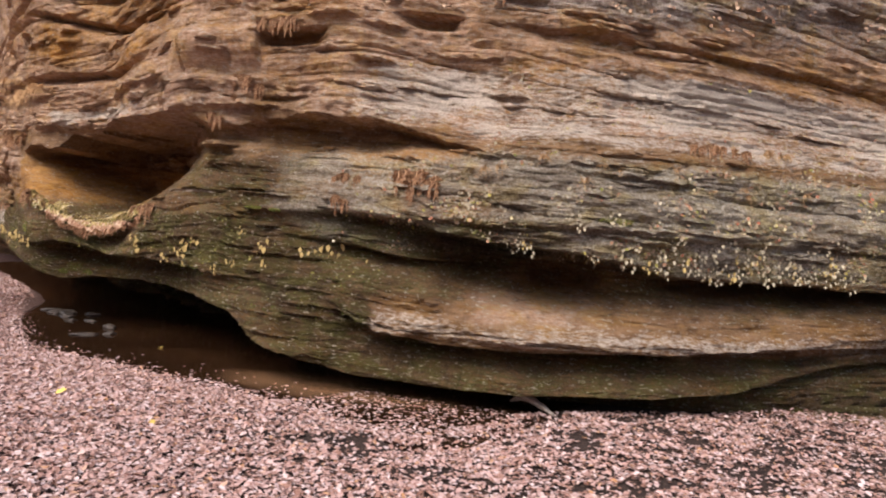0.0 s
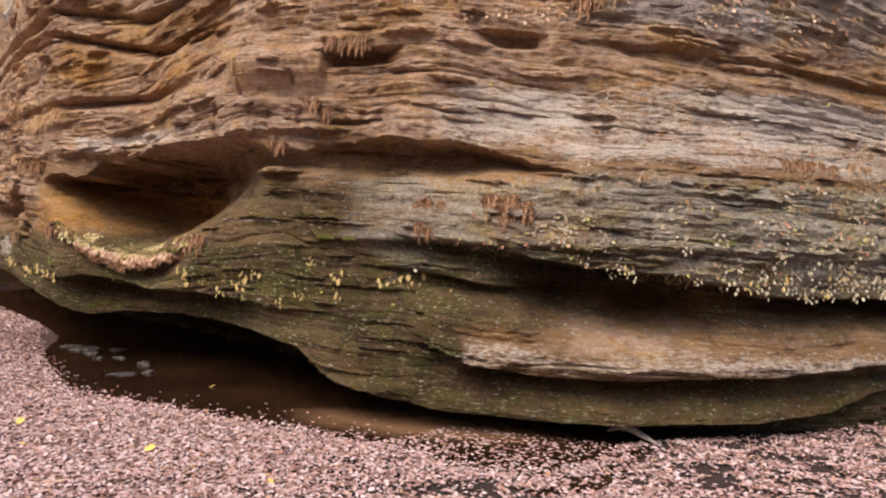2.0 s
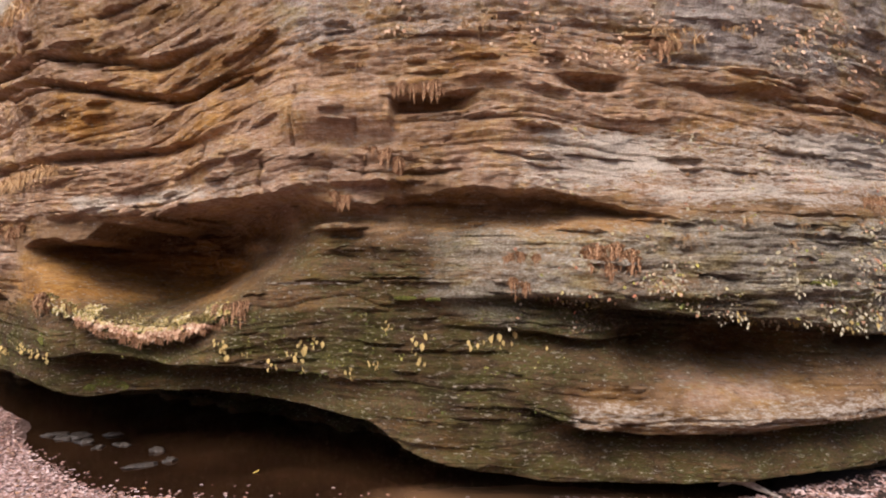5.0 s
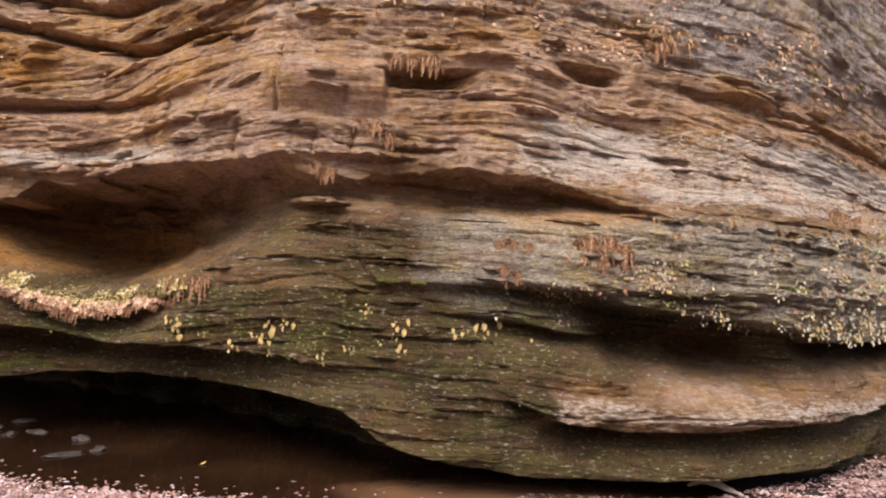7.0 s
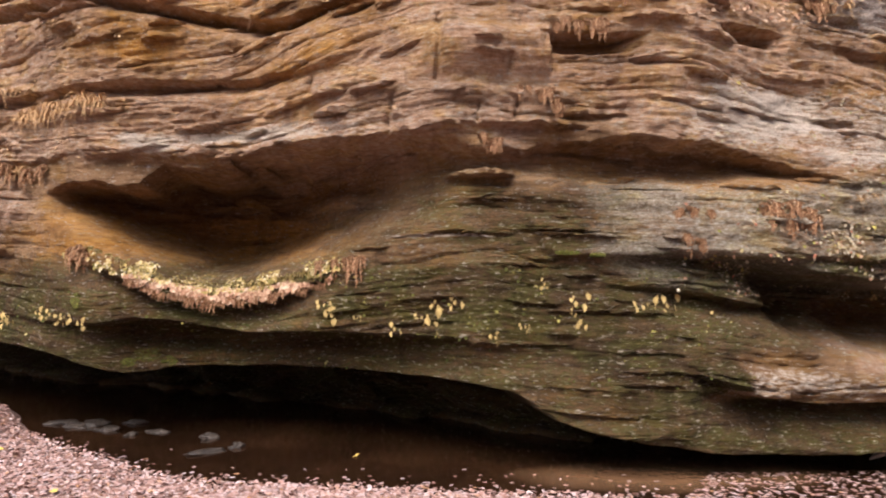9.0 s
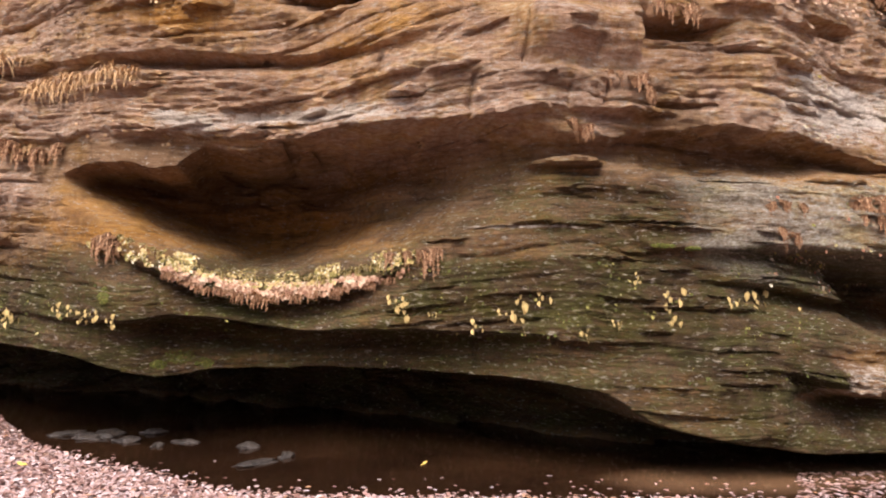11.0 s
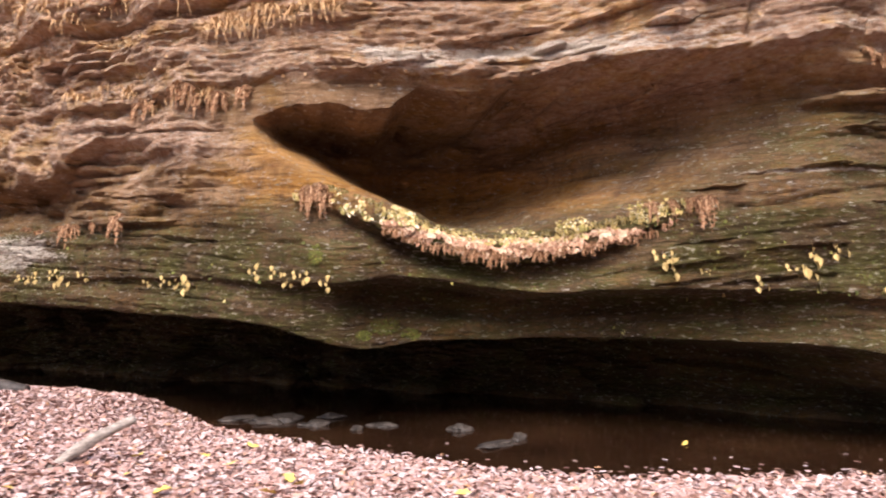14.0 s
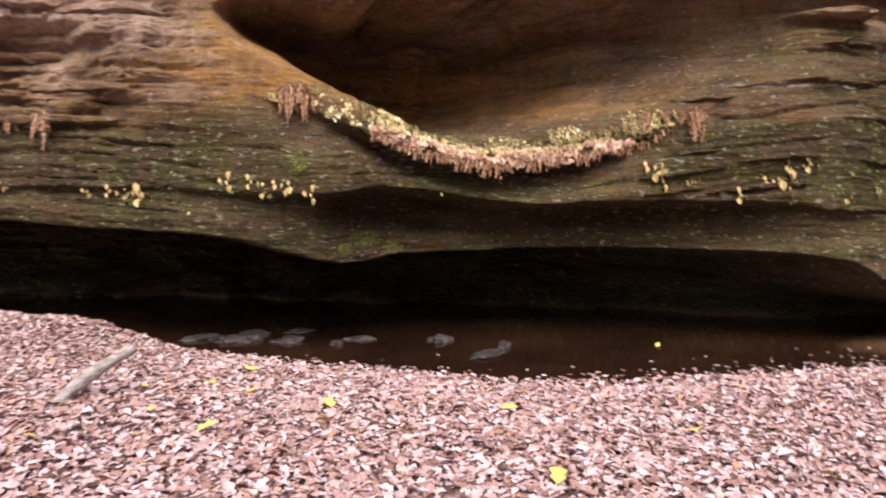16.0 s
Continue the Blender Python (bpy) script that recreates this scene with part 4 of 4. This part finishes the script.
rs = np.random.RandomState(31)
ferns = [plant("fern_clump", FROND, rs, 9, "frond", 0.2, 0.07, ROOT) for k in range(3)]
plant_row(ferns, along(-2.62, 4.58, -2.0, 4.55, 7, 0.9, 0.02, 1) + along(-2.95, 3.92, -2.5, 3.76, 6, 1.0, 0.04, 2) + along(-1.45, 2.74, -1.1, 2.74, 5, 0.8, 0.04, 3)
          + along(-0.6, 2.76, -0.05, 2.74, 8, 1.0, 0.05, 4) + along(-1.36, 2.46, -1.24, 2.44, 2, 0.9, 0.02, 5) + along(2.6, 3.27, 3.3, 3.27, 8, 0.8, 0.04, 6)
          + along(0.3, 5.05, 0.6, 4.95, 5, 1.0, 0.05, 7) + along(-7.85, 2.42, -7.6, 2.36, 5, 1.1, 0.03, 8) + along(-4.85, 2.2, -4.4, 2.25, 5, 0.9, 0.04, 9)
          + along(-9.3, 3.42, -8.3, 3.3, 8, 1.0, 0.05, 10) + along(-10.6, 2.2, -9.3, 2.25, 9, 0.9, 0.05, 11) + along(-3.4, 3.45, -3.1, 3.4, 3, 0.7, 0.03, 12),
          "drooping clump of dead reddish-brown fern on a rock ledge", "fern", "dead ferns on the cliff", 41)
grasses = [plant("grass_tuft", STRAW, rs, 14, "blade", 0.2, 0.05, ROOT) for k in range(3)]
plant_row(grasses, along(-8.6, 3.92, -7.5, 4.05, 34, 1.0, 0.09, 21) + along(-9.9, 3.5, -8.5, 3.35, 16, 1.0, 0.1, 22) + along(-10.6, 4.6, -8.6, 4.4, 10, 1.1, 0.15, 23)
          + along(3.4, 3.28, 3.8, 3.3, 4, 1.0, 0.03, 24) + along(0.2, 5.2, 0.9, 5.0, 6, 1.0, 0.1, 25) + along(-1.8, 5.2, -1.4, 5.15, 3, 0.8, 0.03, 26)
          + along(-9.5, 6.4, -7.5, 6.7, 14, 1.6, 0.2, 27) + along(0, 2.9, 4.5, 2.95, 14, 0.7, 0.15, 28) + along(-3.2, 4.7, -2.7, 5.0, 4, 0.7, 0.1, 29),
          "tuft of dry straw-coloured grass on a rock ledge", "grass", "dry grass on the cliff", 42)
sprigs = [plant("leafy_sprig", SPRIG, rs, 7, "leaf", 0.07, 0.08, ROOT) for k in range(4)]
plant_row(sprigs, [(-3.87, 1.64, 1.1), (-3.74, 1.6, 1.3), (-3.5, 1.79, 0.9), (-3.77, 1.84, 0.8), (-4.81, 1.77, 1.0), (-4.75, 1.65, 0.9), (-2.34, 1.79, 1.0), (-2.34, 1.66, 0.9), (-1.75, 1.78, 1.2), (-1.6, 1.78, 1.1),
                   (-1.43, 1.79, 1.2), (-2.72, 2.02, 0.7), (-2.89, 1.55, 0.8), (-3.17, 1.46, 0.8), (-4.12, 1.5, 0.9), (-0.93, 1.7, 0.9), (-4.5, 1.62, 0.6)]
          + along(-9.1, 1.6, -8.6, 1.52, 6, 0.9, 0.02, 31) + along(-10.6, 1.66, -9.6, 1.63, 6, 0.8, 0.02, 32) + along(-8.2, 1.68, -7.6, 1.56, 5, 0.7, 0.03, 33)
          + along(1.0, 2.02, 2.4, 1.9, 4, 0.6, 0.04, 34) + along(2.5, 1.95, 4.5, 1.95, 7, 0.7, 0.06, 35) + along(3.0, 2.15, 4.4, 2.15, 5, 0.6, 0.08, 36),
          "sprig of small pale yellow leaves hanging from mossy rock", "plant", "yellow-leaved sprigs on the cliff", 43)


mixed = [plant("leafy_sprig", MIXED, rs, 9, "leaf", 0.048, 0.09, ROOT) for k in range(3)]
plant_row(mixed, along(0.6, 2.06, 2.4, 1.92, 10, 0.8, 0.05, 37) + along(2.4, 1.93, 4.8, 1.93, 22, 0.9, 0.07, 38) + along(2.0, 2.25, 4.8, 2.25, 16, 0.8, 0.12, 39) + along(-0.3, 2.45, 2.0, 2.5, 12, 0.7, 0.15, 40),
          "sprig of red, yellow and pale leaves on grey rock", "plant", "mixed sprigs on the grey rock", 44)


def wall_leaf_sheet(name, x, z, sizes, material, rs, out=0.006):
    """Small hanging leaves spread over the rock face, as one mesh."""
    n = len(x)
    y = face_at(x, z) - out
    x, z = rock_place(x, z)
    o = np.array([(0, 0, 0), (0.4, -0.25, -0.3), (0.25, -0.4, -0.7), (0, -0.3, -1.0), (-0.3, -0.4, -0.65), (-0.4, -0.2, -0.25)])
    a = rs.uniform(-0.9, 0.9, n)[:, None]
    sx = sizes[:, None] * rs.uniform(0.5, 1.2, n)[:, None]
    ox, oy, oz = o[:, 0][None] * sx, o[:, 1][None] * sizes[:, None] * rs.uniform(0.3, 1.6, n)[:, None], o[:, 2][None] * sizes[:, None]
    X, Z = x[:, None] + ox * np.cos(a) - oz * np.sin(a), z[:, None] + ox * np.sin(a) + oz * np.cos(a)
    Y = y[:, None] + oy
    tris = np.array([(0, 2, 1), (0, 3, 2), (0, 4, 3), (0, 5, 4)])
    faces = (np.arange(n)[:, None, None] * 6 + tris[None]).reshape(-1, 3)
    me = bpy.data.meshes.new(name)
    me.vertices.add(n * 6)
    me.vertices.foreach_set("co", np.stack([X, Y, Z], -1).astype(np.float32).ravel())
    me.loops.add(faces.size)
    me.loops.foreach_set("vertex_index", faces.astype(np.int32).ravel())
    me.polygons.add(len(faces))
    me.polygons.foreach_set("loop_start", np.arange(0, faces.size, 3, dtype=np.int32))
    me.materials.append(material)
    me.update(calc_edges=True)
    return me


def spread(n, x0, x1, z0, z1, seed, clump=1.0):
    """Random places, thick and thin by a noise."""
    r = np.random.RandomState(seed)
    x, z = r.uniform(x0, x1, n), r.uniform(z0, z1, n)
    keep = vnoise(x * 2.2, z * 5, seed) + 0.6 * (vnoise(x * 7, z * 12, seed + 1) - 0.5) > 0.5 * clump + 0.25 * r.rand(n)
    return x[keep], z[keep], r


x, z, r = spread(8500, -1.4, 5.2, 1.88, 3.1, 51, 0.9)
tagged(new("wall_plants", wall_leaf_sheet("wall_plants", x, z, 0.010 + 0.035 * r.rand(len(x)) ** 4, MIXED, r)), "many tiny pale and reddish plants on grey rock", "wall plants", kind="stuff")
x, z, r = spread(1500, -1.0, 5.2, 3.1, 4.1, 55, 1.05)
tagged(new("wall_plants", wall_leaf_sheet("wall_plants", x, z, 0.012 + 0.03 * r.rand(len(x)) ** 2, MIXED, r)), "tiny dry plants on pale weathered rock", "wall plants", kind="stuff")
x, z, r = spread(1700, -5.2, -0.6, 0.95, 2.15, 61, 1.0)
tagged(new("moss_leaves", wall_leaf_sheet("moss_leaves", x, z, 0.008 + 0.034 * r.rand(len(x)) ** 3, GREEN, r)), "small green and yellow leaves on mossy rock", "wall plants", kind="stuff")
x, z, r = spread(700, -10.8, -5.2, 1.3, 2.0, 65, 1.05)
tagged(new("moss_leaves", wall_leaf_sheet("moss_leaves", x, z, 0.008 + 0.034 * r.rand(len(x)) ** 3, GREEN, r)), "small green leaves on a damp mossy band", "wall plants", kind="stuff")
x, z, r = spread(1500, -11, -4, 3.3, 6.0, 71, 1.05)
tagged(new("wall_plants", wall_leaf_sheet("wall_plants", x, z, 0.014 + 0.03 * r.rand(len(x)) ** 2, STRAW, r)), "sparse dry brown plants on layered rock", "wall plants", kind="stuff")

def moss_tuft(x, z, rx, rz, seed, n=170):
    r = np.random.RandomState(seed)
    a, q = r.rand(n) * 6.283, np.sqrt(r.rand(n))
    px, pz = x + rx * q * np.cos(a), z + rz * q * np.sin(a)
    ob = new("moss_cushion", wall_leaf_sheet("moss_cushion", px, pz, 0.008 + 0.016 * r.rand(n), MOSS, r, 0.004))
    return tagged(ob, "bright yellow-green moss cushion on damp rock", "moss", kind="stuff")


MOSS = leaf_material("bright_moss", (0.0, (0.06, 0.07, 0.010)), (0.6, (0.13, 0.135, 0.02)), (1.0, (0.24, 0.22, 0.045)))
for i, (x, z, rx, rz) in enumerate([(-6.98, 1.14, 0.16, 0.09), (-6.72, 1.06, 0.1, 0.06), (-7.2, 1.05, 0.08, 0.05), (-7.7, 1.8, 0.07, 0.1), (-2.5, 2.3, 0.12, 0.02), (-2.2, 2.28, 0.08, 0.02), (1.9, 2.4, 0.2, 0.04), (3.6, 0.75, 0.4, 0.06)]):
    moss_tuft(x, z, rx, rz, 300 + i)

x, z, r = spread(2600, -4.0, 5.2, 4.75, 5.6, 75, 0.95)
tagged(new("wall_plants", wall_leaf_sheet("wall_plants", x, z, 0.015 + 0.045 * r.rand(len(x)) ** 2, BROWN, r)), "dead leaves and dry stems on an earthy rock slope", "wall plants", kind="stuff")
slope_grass = [plant("grass_tuft", STRAW, rs, 10, "blade", 0.16, 0.05, ROOT) for k in range(2)]
plant_row(slope_grass, along(-3.8, 5.15, 0.4, 5.2, 12, 0.9, 0.12, 95) + along(0.6, 5.1, 4.5, 4.95, 16, 0.9, 0.25, 96) + along(-0.6, 3.5, 4.5, 3.4, 14, 0.6, 0.15, 97),
          "thin tuft of pale dry grass on weathered rock", "grass", "dry grass on the upper slope", 98)

# leaves and ferns caught on the shelf of the alcove
ax = [-8.0, -7.9, -7.3, -6.8, -6.2, -5.5, -5, -4.5, -4.3]
ridge = [2.5, 2.45, 2.25, 2.04, 1.91, 1.92, 2.04, 2.18, 2.22]
r = np.random.RandomState(81)
x = np.concatenate([r.uniform(-7.9, -4.45, 2300), r.uniform(-7.9, -6.8, 1100)])
z = curve_at(x, ax, ridge) + 0.0 + 0.20 * r.rand(len(x)) ** 1.3 * ease((x + 8.1) / 0.8) * ease((-4.2 - x) / 0.8)
z = z - 0.12 * ease((-6.8 - x) / 0.6)
keep = vnoise(x * 5, z * 9, 83) + 0.6 * (vnoise(x * 15, z * 15, 84) - 0.5) > np.where(x < -6.8, 0.22, 0.42) + 0.25 * r.rand(len(x))
x, z = x[keep], z[keep]
tagged(new("shelf_plants", wall_leaf_sheet("shelf_plants", x, z, 0.016 + 0.036 * r.rand(len(x)) ** 2, SPRIG, r, 0.03)), "pale yellow-green ferns growing on a rock shelf", "fern", kind="stuff")
x = r.uniform(-7.1, -4.75, 2400)
z = curve_at(x, ax, ridge) - 0.12 + 0.16 * r.rand(len(x)) ** 0.8
keep = vnoise(x * 4, z * 8, 87) > 0.25
x, z = x[keep], z[keep]
tagged(new("shelf_leaves", wall_leaf_sheet("shelf_leaves", x, z, 0.02 + 0.04 * r.rand(len(x)) ** 1.5, BROWN, r, 0.02)), "pinkish-brown dead leaves caught on a rock shelf", "fallen leaves", kind="stuff")
shelf_ferns = [plant("fern_clump", FROND, rs, 8, "frond", 0.13, 0.06, ROOT) for k in range(2)]
r = np.random.RandomState(91)
plant_row(shelf_ferns, [(px, float(curve_at(np.array([px]), ax, ridge)[0]) - 0.09, r.uniform(0.6, 1.2)) for px in np.linspace(-7.05, -4.75, 26)],
          "short drooping dead fern on the lip of a shelf", "fern", "dead ferns on the shelf", 93)
pale_ferns = [plant("fern_clump", SPRIG, rs, 8, "frond", 0.10, 0.06, ROOT) for k in range(2)]
plant_row(pale_ferns, [(px, float(curve_at(np.array([px]), ax, ridge)[0]) + 0.08, r.uniform(0.6, 1.2)) for px in np.linspace(-7.6, -4.6, 26)],
          "small pale yellow fern on a rock shelf", "fern", "pale ferns on the shelf", 94)
